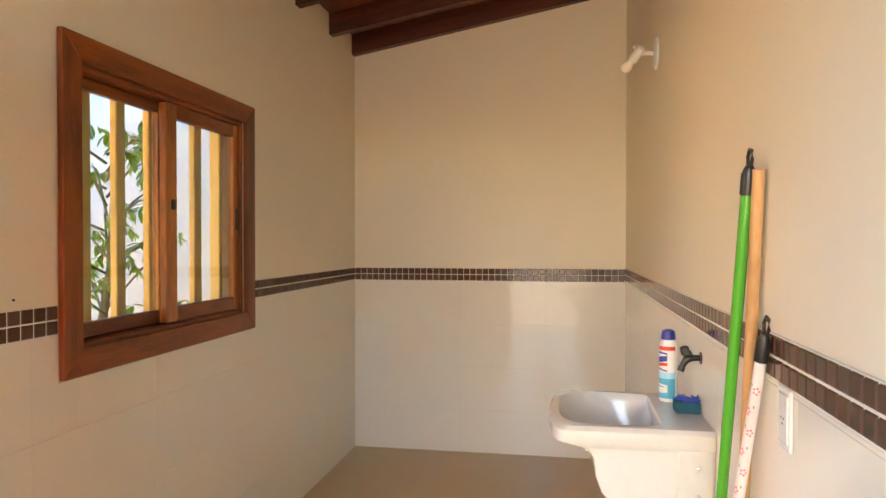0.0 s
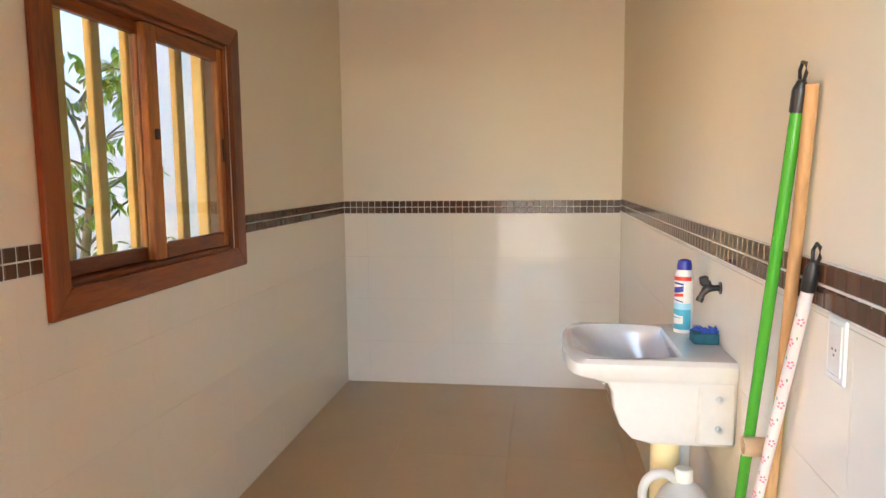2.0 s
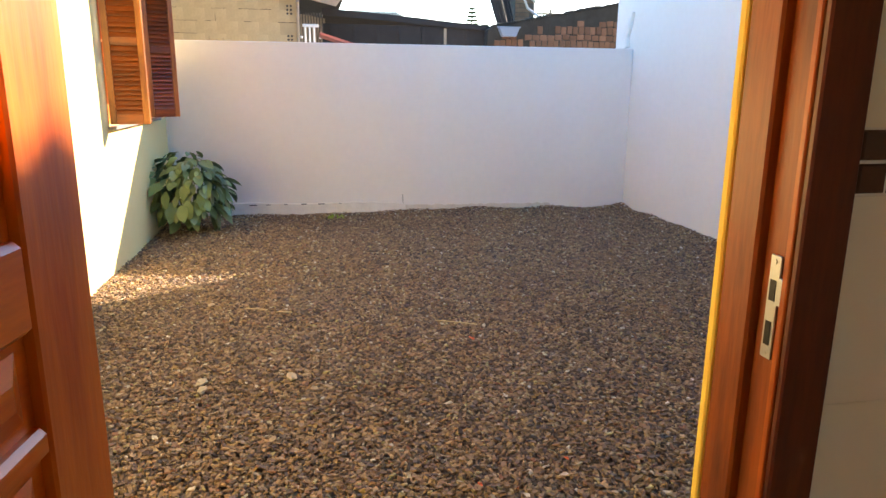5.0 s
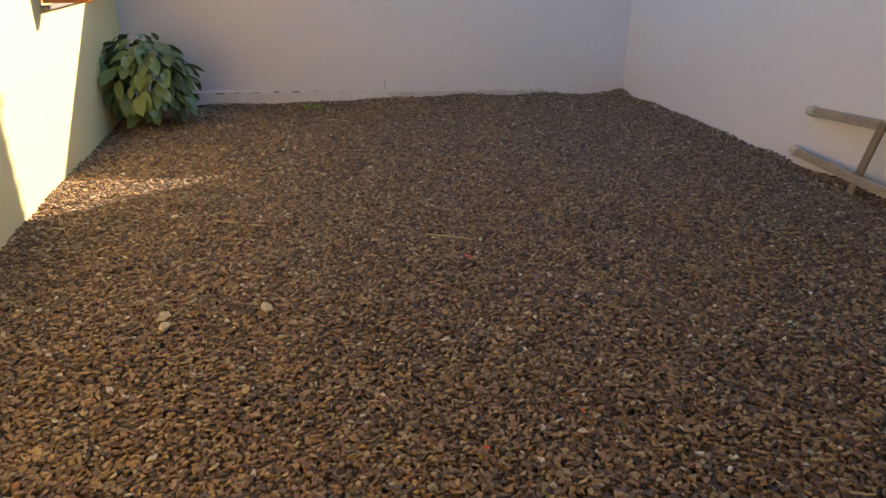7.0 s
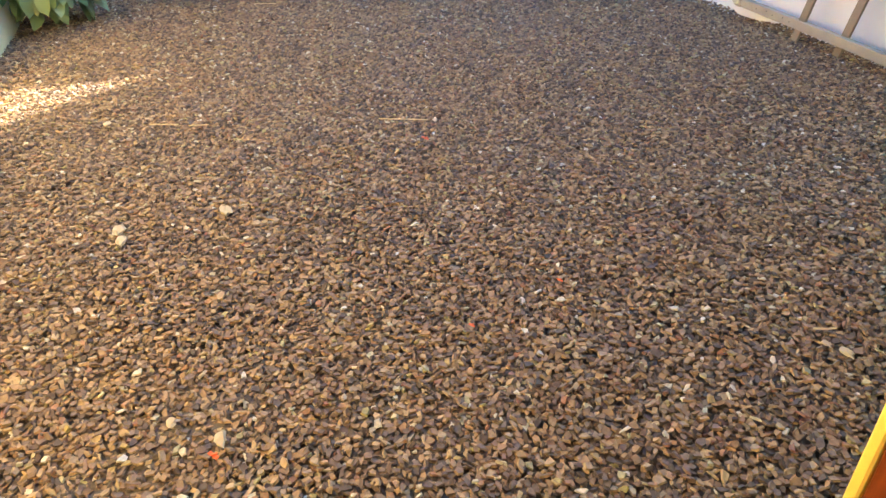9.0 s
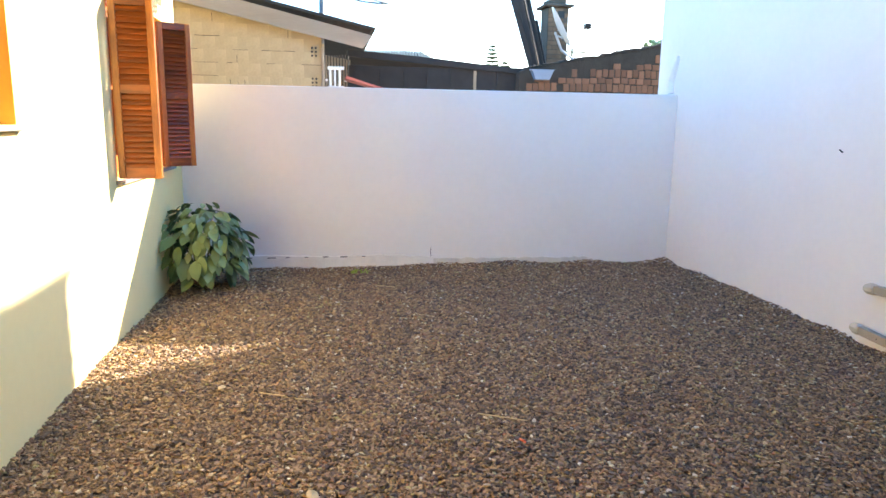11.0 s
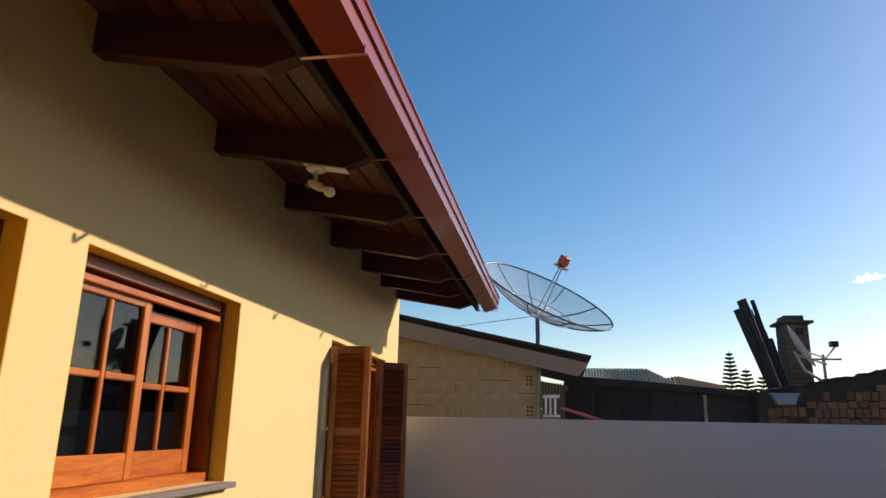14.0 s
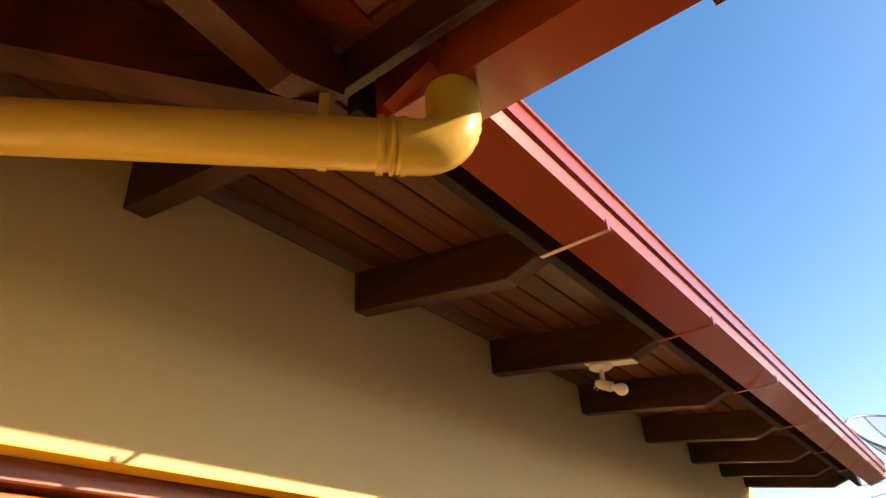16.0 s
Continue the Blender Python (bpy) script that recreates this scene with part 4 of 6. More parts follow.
# ---- brooms ----
def pole(name, label, a, b, r, m, cap=None):
    th = thing(name, label, "broom handle")
    bm = bmesh.new()
    a, b = Vector(a), Vector(b)
    n = 10
    add_tube(bm, [a.lerp(b, i / n) for i in range(n + 1)], r, 16)
    part("handle", bm, m, th, smooth=True)
    d = (b - a).normalized()
    if cap:
        bm = bmesh.new()
        add_tube(bm, [b - d * 0.03, b + d * 0.012, b + d * 0.03], [r + 0.0025, r + 0.0025, r * 0.6], 14)
        part("end_cap", bm, M_BLACKP, th, "black plastic end cap", smooth=True)
        bm = bmesh.new()
        u = d.cross(Vector((1, 0, 0))).normalized()
        add_tube(bm, [b + d * 0.028 + u * 0.010, b + d * 0.045 + u * 0.017, b + d * 0.062 + u * 0.008, b + d * 0.062 - u * 0.008, b + d * 0.045 - u * 0.017, b + d * 0.028 - u * 0.010], 0.0036, 8)
        part("hanging_loop", bm, M_BLACKP, th)
    return th


M_GREENP = mat("glossy_green_paint", (0.06, 0.36, 0.03), rough=0.2, spread=0.06, scale=4, coat=0.6)
M_STICK = wood("turned_broom_wood", (0.36, 0.17, 0.06), (0.58, 0.32, 0.14), "Z", rough=0.6, coat=0)
M_PINKP = mat("white_wrapped_handle", (0.72, 0.62, 0.58), rough=0.35, spread=0.04)
M_FLOWER = flat_mat("pink_flower_print", (0.80, 0.16, 0.24))
M_LEAFP = flat_mat("green_leaf_print", (0.16, 0.30, 0.16))
pole("broom_pole", "glossy green painted broom pole leaning on the tiled wall", (1.835, 2.07, 0.012), (1.853, 1.657, 1.605), 0.0125, M_GREENP, True)
pole("mop_pole", "plain brown wooden pole leaning on the tiled wall", (1.868, 1.88, 0.0), (1.869, 1.64, 1.625), 0.0125, M_STICK)
pk = pole("squeegee_pole", "white broom handle with pink flower wrap and black end cap", (1.800, 2.00, 0.0), (1.868, 1.60, 1.27), 0.0115, M_PINKP, True)
a, b = Vector((1.800, 2.00, 0.0)), Vector((1.868, 1.60, 1.27))
d = (b - a).normalized()
side = Vector((-0.62, -0.78, 0.0))
side = (side - d * side.dot(d)).normalized()
acr = d.cross(side)
for i in range(26):
    c = a.lerp(b, 0.03 + i * 0.036)
    bm = bmesh.new()
    off = 0.45 * (1 if i % 2 else -1)
    for k in range(5):
        t = k * 2 * math.pi / 5
        u = off + 0.0062 / 0.0115 * math.cos(t) * 0.8
        p = c + 0.0119 * (side * math.cos(u) + acr * math.sin(u)) + d * 0.0068 * math.sin(t)
        m = Matrix.Translation(p) @ Vector(side * math.cos(u) + acr * math.sin(u)).to_track_quat("Z", "Y").to_matrix().to_4x4()
        bmesh.ops.create_circle(bm, cap_ends=True, segments=6, radius=0.0028, matrix=m)
    part("flower_print", bm, M_FLOWER, pk)
    bm = bmesh.new()
    u = -off
    p = c + 0.0119 * (side * math.cos(u) + acr * math.sin(u)) + d * 0.012
    m = Matrix.Translation(p) @ Vector(side * math.cos(u) + acr * math.sin(u)).to_track_quat("Z", "Y").to_matrix().to_4x4() @ Matrix.Diagonal((0.6, 1.5, 1, 1))
    bmesh.ops.create_circle(bm, cap_ends=True, segments=6, radius=0.003, matrix=m)
    part("leaf_print", bm, M_LEAFP, pk)

# ---- wall fittings ----
ol = thing("wall_socket", "white plastic socket plate on the tiled wall beside the poles", "socket", (W - 0.001, 1.505, 1.155))
box_part("cover_plate", (-0.006, 0.0, -0.038, 0.038, -0.058, 0.058), M_WHITEP, ol, 0.004)
box_part("inner_frame", (-0.008, -0.006, -0.026, 0.026, -0.045, 0.045), M_WHITEP, ol, 0.002)
for y, z in ((-0.007, 0.0), (0.007, 0.0), (0.0, -0.01)):
    box_part("pin_hole", (-0.0088, -0.0079, y - 0.002, y + 0.002, z - 0.002, z + 0.002), M_BLACKP, ol, 0)
st = thing("pipe_stub", "beige plastic pipe stub out of the tiled wall", "pipe", (W, 1.83, 0.845))
bm = bmesh.new()
rings = []
for x, r in ((0.0, 0.022), (-0.06, 0.022), (-0.06, 0.018), (-0.002, 0.018)):
    rings.append([bm.verts.new((x, r * math.cos(k * math.pi / 10), r * math.sin(k * math.pi / 10))) for k in range(20)])
for p, q in zip(rings, rings[1:]):
    bridge(bm, p, q)
part("stub", bm, mat("beige_plastic_pipe", (0.62, 0.42, 0.26), rough=0.4), st, smooth=True)
bmx = bmesh.new()
bmesh.ops.create_uvsphere(bmx, u_segments=8, v_segments=6, radius=0.004, matrix=pose(0.001, 1.79, 1.318))
hole = tagged(finish("nail_hole", bmx, M_BLACKP), "small dark nail in the laundry wall tile", "nail")

# ---- things under the tank ----
sto = thing("plastic_stool", "low white plastic stool under the jugs", "stool", (1.665, 2.06, 0.0))
box_part("seat", (-0.14, 0.135, -0.16, 0.16, 0.30, 0.325), M_WHITEP, sto, 0.01)
for sx in (-1, 1):
    for sy in (-1, 1):
        bm = bmesh.new()
        add_tube(bm, [(sx * 0.115, sy * 0.14, 0.0), (sx * 0.105, sy * 0.12, 0.301)], [0.014, 0.018], 8)
        part("leg", bm, M_WHITEP, sto)
M_JUG = mat("milky_plastic", (0.55, 0.55, 0.53), rough=0.3, spread=0.05, scale=6)


def jug(label, at, h, r, handle, capm):
    th = thing("plastic_jug", label, "jug", at)
    bm = bmesh.new()
    add_lathe(bm, [(r * 0.94, 0), (r, 0.01), (r, h * 0.62), (r * 0.96, h * 0.72), (r * 0.80, h * 0.81), (0.5 * r, h * 0.885), (0.30 * r, h * 0.92), (0.28 * r, h * 0.96)], (0, 0, 0), 24)
    part("jug_body", bm, M_JUG, th, smooth=True)
    bm = bmesh.new()
    add_lathe(bm, [(0.024, h * 0.92), (0.0255, h * 0.93), (0.0245, h * 0.92 + 0.034), (0.021, h * 0.92 + 0.037)], (0, 0, 0), 20)
    part("screw_cap", bm, capm, th, smooth=True)
    if handle:
        bm = bmesh.new()
        add_tube(bm, [(-0.058 + 0.052 * math.cos(radians(a)), 0, h * 0.78 + h * 0.20 * math.sin(radians(a))) for a in range(35, 236, 12)], 0.0135, 12)
        part("grip", bm, M_JUG, th, smooth=True)


jug("milky plastic water jug with round handle and white cap", (1.765, 2.15, 0.326), 0.31, 0.078, True, M_WHITEP)
jug("smaller milky plastic bottle with white cap under the tank", (1.70, 2.00, 0.326), 0.255, 0.05, False, M_WHITEP)
jug("small bottle with black cap under the tank", (1.60, 1.99, 0.326), 0.195, 0.035, False, M_BLACKP)
bk = thing("white_tub", "white plastic tub with domed lid on the beige floor", "tub", (1.30, 2.50, 0.0))
bm = bmesh.new()
add_lathe(bm, [(0.075, 0), (0.09, 0.02), (0.10, 0.24)], (0, 0, 0), 28)
part("tub_body", bm, M_WHITEP, bk, smooth=True)
bm = bmesh.new()
add_lathe(bm, [(0.104, 0.235), (0.104, 0.25), (0.09, 0.275), (0.06, 0.292), (0.02, 0.30)], (0, 0, 0), 28)
part("lid", bm, M_WHITEP, bk, smooth=True)

# ---- plants ----
M_LEAF = mat("dull_green_leaf", (0.105, 0.160, 0.06), rough=0.45, spread=0.3, scale=14, rand=0.5, coat=0.1)
M_LEAFT = mat("bright_citrus_leaf", (0.13, 0.22, 0.025), rough=0.3, spread=0.3, scale=14, rand=0.6, coat=0.2)
_n, _l = M_LEAFT.node_tree.nodes, M_LEAFT.node_tree.links
_tl, _mx = _n.new("ShaderNodeBsdfTranslucent"), _n.new("ShaderNodeMixShader")
_tl.inputs[0].default_value = (0.50, 0.66, 0.06, 1)
_mx.inputs[0].default_value = 0.4
_l.new(_n["Principled BSDF"].outputs[0], _mx.inputs[1])
_l.new(_tl.outputs[0], _mx.inputs[2])
_l.new(_mx.outputs[0], _n["Material Output"].inputs[0])
M_BARK = mat("grey_green_bark", (0.20, 0.17, 0.10), rough=0.9, spread=0.3, scale=30, bump=0.5, stretch=(1, 1, 0.3))
M_STEM = mat("green_stem", (0.12, 0.16, 0.06), rough=0.6)


def leaf_mesh(name, length, width, m, curl=0.25, seg=5):
    """One leaf with a midrib fold, a pointed tip and a droop, along +x."""
    me = bpy.data.meshes.new(name)
    v, f = [], []
    for i in range(seg + 1):
        t = i / seg
        w = width / 2 * math.sin(math.pi * min(1, t * 0.92 + 0.05)) ** 0.8 * (1 - 0.25 * t)
        z = -curl * length * t * t
        if i == seg:
            w = 0.001
        v += [(length * t, -w, z + 0.18 * w), (length * t, 0, z), (length * t, w, z + 0.18 * w)]
    for i in range(seg):
        a = i * 3
        f += [(a, a + 3, a + 4, a + 1), (a + 1, a + 4, a + 5, a + 2)]
    me.from_pydata(v, [], f)
    me.materials.append(m)
    me.shade_smooth()
    return me


rng = random.Random(5)
bush = thing("leafy_shrub", "broad-leaved green shrub at the foot of the yellow wall", "shrub", (-6.33, -0.19, G - 0.02))
lm = [leaf_mesh("leaf", 0.18, 0.125, M_LEAF, 0.3), leaf_mesh("leaf", 0.15, 0.10, M_LEAF, 0.4), leaf_mesh("leaf", 0.12, 0.075, M_LEAF, 0.2)]
for i in range(9):
    t = i * 2 * math.pi / 9 + rng.uniform(-0.2, 0.2)
    bm = bmesh.new()
    r = rng.uniform(0.12, 0.24)
    add_tube(bm, [(0.02 * math.cos(t), 0.02 * math.sin(t), 0.0), (0.5 * r * math.cos(t), 0.5 * r * math.sin(t), 0.30), (r * math.cos(t), r * math.sin(t), rng.uniform(0.5, 0.68))], [0.010, 0.008, 0.005], 6)
    part("stem", bm, M_STEM, bush)
for i in range(360):
    th, ph = rng.uniform(0, 2 * math.pi), math.acos(rng.uniform(-0.75, 1))
    rr = rng.uniform(0.75, 1.0)
    p = Vector((0.40 * rr * math.sin(ph) * math.cos(th), 0.37 * rr * math.sin(ph) * math.sin(th), 0.44 + 0.38 * rr * math.cos(ph)))
    p.z += 0.03 * math.sin(3 * th)
    if p.y < -0.285 or p.z < 0.06:
        continue
    lf = new("leaf", lm[rng.randrange(3)])
    lf.parent = bush
    lf.matrix_local = Matrix.Translation(p) @ Matrix.Rotation(th + rng.uniform(-0.5, 0.5), 4, "Z") @ Matrix.Rotation(rng.uniform(0.0, 0.8) + 0.35 * (ph > 1.3), 4, "Y") @ Matrix.Rotation(rng.uniform(-0.5, 0.5), 4, "X") @ Matrix.Scale(rng.uniform(0.7, 1.2), 4)
tree = thing("citrus_tree", "young citrus tree with glossy green leaves outside the barred window", "tree", (-0.92, 3.38, G - 0.02))
bm = bmesh.new()
add_tube(bm, [(0, 0, 0), (0.02, 0.02, 0.5), (-0.03, 0.0, 1.0), (0.03, 0.03, 1.45), (0.0, 0.1, 1.9)], [0.032, 0.028, 0.026, 0.02, 0.012], 10)
part("trunk", bm, M_BARK, tree, smooth=True)
twigs = []
for i in range(30):
    t = i * 2.4
    z0 = 0.75 + 0.045 * i
    a = Vector((0.01, 0.03, z0))
    L = rng.uniform(0.3, 0.62)
    b = a + Vector((L * math.cos(t) * 0.7, L * math.sin(t), L * rng.uniform(-0.1, 0.8)))
    mid = a.lerp(b, 0.5) + Vector((0, 0, 0.05))
    bm = bmesh.new()
    add_tube(bm, [a, mid, b], [0.008, 0.006, 0.003], 6)
    part("branch", bm, M_BARK, tree)
    for k in range(3):
        u = rng.uniform(0.35, 1.0)
        p = a.lerp(mid, u * 2) if u < 0.5 else mid.lerp(b, u * 2 - 1)
        q = p + Vector((rng.uniform(-0.16, 0.16), rng.uniform(-0.16, 0.16), rng.uniform(-0.12, 0.16)))
        twigs.append((p, q))
bm = bmesh.new()
for p, q in twigs:
    add_tube(bm, [p, p.lerp(q, 0.5) + Vector((0, 0, 0.012)), q], [0.003, 0.0022, 0.0015], 5)
part("twigs", bm, M_STEM, tree)
tl = [leaf_mesh("leaf", 0.068, 0.030, M_LEAFT, 0.25), leaf_mesh("leaf", 0.055, 0.026, M_LEAFT, 0.45)]
rest_v, rest_f = [], []
for i in range(1300):
    p, q = twigs[i % len(twigs)]
    u = 0.1 + 0.9 * ((i // len(twigs)) + rng.random()) / 15
    m = Matrix.Translation(p.lerp(q, u) + Vector([rng.uniform(-0.012, 0.012) for _ in range(3)])) @ Euler((rng.uniform(-0.5, 0.5), rng.uniform(0.0, 1.2), rng.uniform(0, 6.3))).to_matrix().to_4x4()
    if i < 290:
        lf = new("leaf", tl[i % 2])
        lf.parent = tree
        lf.matrix_local = m
    else:
        k = len(rest_v)
        rest_v += [m @ v.co for v in tl[i % 2].vertices]
        rest_f += [tuple(k + j for j in f.vertices) for f in tl[i % 2].polygons]
me = bpy.data.meshes.new("foliage")
me.from_pydata(rest_v, [], rest_f)
me.materials.append(M_LEAFT)
me.shade_smooth()
fo = new("foliage", me)
fo.parent = tree
tagged(fo, "small glossy leaves deeper in the crown", kind="stuff")

# ---- neighbouring house behind the garden wall ----
M_NBRICK = mat("mortar_smeared_buff_block", (0.43, 0.33, 0.195), rough=0.95, spread=0.3, scale=3, bump=0.6, fine=0.14, bump_scale=30, rand=0.02)
M_NMORT = mat("dark_buff_mortar", (0.42, 0.32, 0.19), rough=0.95, spread=0.3, scale=3, bump=0.4)
M_OLDWOOD = mat("weathered_grey_timber", (0.34, 0.265, 0.19), rough=0.9, spread=0.3, scale=6, bump=0.4, stretch=(1, 0.15, 1))
M_DARKW = mat("blackened_timber", (0.035, 0.030, 0.028), rough=0.9, spread=0.4, scale=6, bump=0.4)
M_TILEG = mat("grey_green_roof_tile", (0.12, 0.14, 0.12), rough=0.8, spread=0.3, scale=3)
M_TILEB = mat("brown_roof_tile", (0.20, 0.09, 0.05), rough=0.9, spread=0.3, scale=3)
M_REDB = mat("old_hollow_brick", (0.125, 0.062, 0.036), rough=0.95, spread=0.6, scale=7, bump=0.6, rand=0.9, fine=0.2)
M_MOSS = mat("sooty_mortar_with_lichen", (0.045, 0.038, 0.030), rough=1.0, spread=0.5, scale=6, bump=0.8)
NX = -8.45
nh = thing("neighbour_house", "buff brick neighbouring house with weathered barge board behind the wall", "house", (NX, 0, G))
bm = bmesh.new()
zt = lambda y: 2.43 + 0.214 * (1.40 - y)
add_prism(bm, [(-4.5, 0), (0.91, 0), (0.91, zt(0.91) - 0.02 - G), (-4.5, zt(-4.5) - 0.02 - G)], Matrix(((0, 0, -1, -0.004), (1, 0, 0, 0), (0, 1, 0, 0), (0, 0, 0, 1))), 0.16)
part("wall", bm, M_NMORT, nh)
bm = bmesh.new()
add_prism(bm, [(-4.5, zt(-4.5) - 0.10), (1.40, zt(1.40) - 0.12), (1.52, zt(1.40) + 0.03), (-4.5, zt(-4.5) + 0.13)], Matrix(((0, 0, 1, 0.12), (1, 0, 0, 0), (0, 1, 0, -G), (0, 0, 0, 1))), 0.03)
part("barge_board", bm, M_OLDWOOD, nh, "weathered grey barge board")
bm = bmesh.new()
add_prism(bm, [(-4.5, zt(-4.5) + 0.135), (1.50, zt(1.50) + 0.12), (1.56, zt(1.56) + 0.15), (-4.5, zt(-4.5) + 0.175)], Matrix(((0, 0, -1, 0.19), (1, 0, 0, 0), (0, 1, 0, -G), (0, 0, 0, 1))), 5.0)
part("roof", bm, M_DARKW, nh, "dark sheet roof edge")
bm = bmesh.new()
add_prism(bm, [(0.93, 1.5), (1.30, 1.5), (1.30, 2.28), (0.93, 2.34)], Matrix(((0, 0, -1, -1.2), (1, 0, 0, 0), (0, 1, 0, -G), (0, 0, 0, 1))), 0.1)
part("porch_wall", bm, M_OLDWOOD, nh)
for i in range(9):
    bm = bmesh.new()
    add_cyl(bm, (0.0, 0.95 + i * 0.035, 1.7 - G), (0.0, 0.95 + i * 0.035, 2.24 - G), 0.005, seg=6)
    part("porch_bar", bm, M_DARKW, nh)
bm = bmesh.new()
add_cyl(bm, (0.02, 0.925, 0), (0.02, 0.925, 2.36 - G), 0.02, seg=10)
part("porch_post", bm, M_OLDWOOD, nh)
ch = thing("plastic_chair", "white plastic chair on the neighbour's porch", "chair", (-8.3, 1.08, 1.5))
for nm, b_ in (("seat", (-0.1, 0.1, -0.1, 0.1, 0.30, 0.32)), ("backrest", (-0.11, -0.09, -0.1, 0.1, 0.56, 0.60)), ("backrest", (-0.11, -0.09, -0.1, 0.1, 0.34, 0.37)), ("back_slat", (-0.108, -0.092, -0.08, -0.055, 0.37, 0.56)), ("back_slat", (-0.108, -0.092, -0.025, 0.0, 0.37, 0.56)), ("back_slat", (-0.108, -0.092, 0.03, 0.055, 0.37, 0.56)), ("armrest", (-0.1, 0.1, -0.13, -0.10, 0.42, 0.44)), ("armrest", (-0.1, 0.1, 0.10, 0.13, 0.42, 0.44))):
    box_part(nm, b_, M_WHITEP, ch, 0.006)
for sx in (-0.09, 0.09):
    for sy in (-0.09, 0.09):
        box_part("leg", (sx - 0.01, sx + 0.01, sy - 0.01, sy + 0.01, 0, 0.30), M_WHITEP, ch, 0.003)
pf = thing("porch_floor", "concrete porch block below the chair", "porch")
box_part("slab", (-9.6, -8.2, 0.93, 1.6, G - 0.1, 1.5), M_OLDWOOD, pf, 0.01)
red = thing("red_awning", "small red sheet awning beside the neighbour's porch", "awning")
bm = bmesh.new()
add_prism(bm, [(1.18, 1.95), (1.95, 1.72), (1.95, 1.70), (1.18, 1.92)], Matrix(((0, 0, 1, -8.15), (1, 0, 0, 0), (0, 1, 0, 0), (0, 0, 0, 1))), 0.5)
part("sheet", bm, flat_mat("faded_red_sheet", (0.35, 0.10, 0.08), 0.7), red)
# low dark roof
lr = thing("lean_to_roof", "low sooty lean-to roof with gutter board behind the garden wall", "roof")
bm = bmesh.new()
mm = Matrix(((0, 0, -1, -9.4), (1, 0, 0, 0), (0, 1, 0, 0), (0, 0, 0, 1)))
add_prism(bm, [(1.25, 2.40), (2.2, 2.34), (3.1, 2.26), (3.9, 2.20), (3.9, 2.13), (3.1, 2.18), (2.2, 2.25), (1.25, 2.31)], mm, 3.0)
part("roof_sheet", bm, M_DARKW, lr)
bm = bmesh.new()
add_box(bm, -9.50, -9.45, 1.25, 3.9, 1.2, 2.20)
part("boarding", bm, M_DARKW, lr)
for i in range(8):
    box_part("batten", (-9.45, -9.43, 1.35 + i * 0.33, 1.39 + i * 0.33, 1.3, 2.17), M_OLDWOOD if i == 5 else M_DARKW, lr, 0.002)
gb = thing("metal_basin", "grey metal basin on the brick wall edge", "basin", (-9.05, 3.87, 2.05))
bm = bmesh.new()
add_box(bm, -0.03, 0.03, -0.17, 0.17, 0.12, 0.135, 0.003)
add_prism(bm, [(-0.15, 0.12), (-0.10, 0.0), (0.10, 0.0), (0.15, 0.12)], Matrix(((0, 0, 1, -0.05), (1, 0, 0, 0), (0, 1, 0, 0), (0, 0, 0, 1))), 0.1)
part("bowl", bm, flat_mat("blue_grey_enamel", (0.22, 0.26, 0.32)), gb)
# old brick wall
bw = thing("old_brick_wall", "sooty old hollow-brick wall with lichen crust beyond the garden wall", "wall", (-9.2, 0, 0))
bm = bmesh.new()
top = [(3.72 + 0.2 * i, 2.22 + 0.2 * 0.19 * i + 0.02 * math.sin(i * 2.1)) for i in range(13)]
add_prism(bm, [(3.6, G - 0.2)] + [(6.2, G - 0.2)] + top[::-1] + [(3.6, 2.15)], Matrix(((0, 0, -1, -0.006), (1, 0, 0, 0), (0, 1, 0, 0), (0, 0, 0, 1))), 0.2)
part("mortar_core", bm, M_MOSS, bw)
bm = bmesh.new()
for i in range(90):
    y = 3.7 + i * 0.028 + random.uniform(-0.01, 0.01)
    bmesh.ops.create_icosphere(bm, subdivisions=1, radius=1, matrix=Matrix.Translation((-0.09, y, 2.21 + 0.95 * 0.19 * (y - 3.72) + random.uniform(-0.01, 0.015))) @ Matrix.Diagonal((0.12, random.uniform(0.02, 0.05), random.uniform(0.015, 0.04), 1)))
part("lichen_crust", bm, M_MOSS, bw, "lumpy dark lichen crust along the top")
for j in range(2):
    rt = thing("far_tiled_roof", ("grey-green tiled roof further off", "brown tiled hip roof further off")[j], "roof")
    X, y0, y1, zr, zl = ((-16, 1.5, 3.75, 3.03, 2.6), (-24, 4.3, 6.6, 3.47, 3.1))[j]
    bm = bmesh.new()
    n = 34 if j == 0 else 20
    for i in range(n):
        ya, yb = y0 + (y1 - y0) * i / n, y0 + (y1 - y0) * (i + 0.78) / n
        t = (i + 0.5) / n
        zt2 = zr if t < 0.72 and j == 0 else (zr - (t - 0.72) * 1.1 if j == 0 else zr - abs(t - 0.35) * 0.45)
        add_box(bm, X, X + 1.8, ya, yb, -0.03, 0.03, m=Matrix.Translation((X, 0, zt2)) @ Matrix.Rotation(radians(24), 4, "Y") @ Matrix.Translation((-X, 0, 0)))
    part("roof_tiles", bm, (M_TILEG, M_TILEB)[j], rt)
    bm = bmesh.new()
    add_box(bm, X - 2, X + 1.5, y0, y1, G - 0.2, zr - 0.75)
    part("wall", bm, M_OLDWOOD, rt)

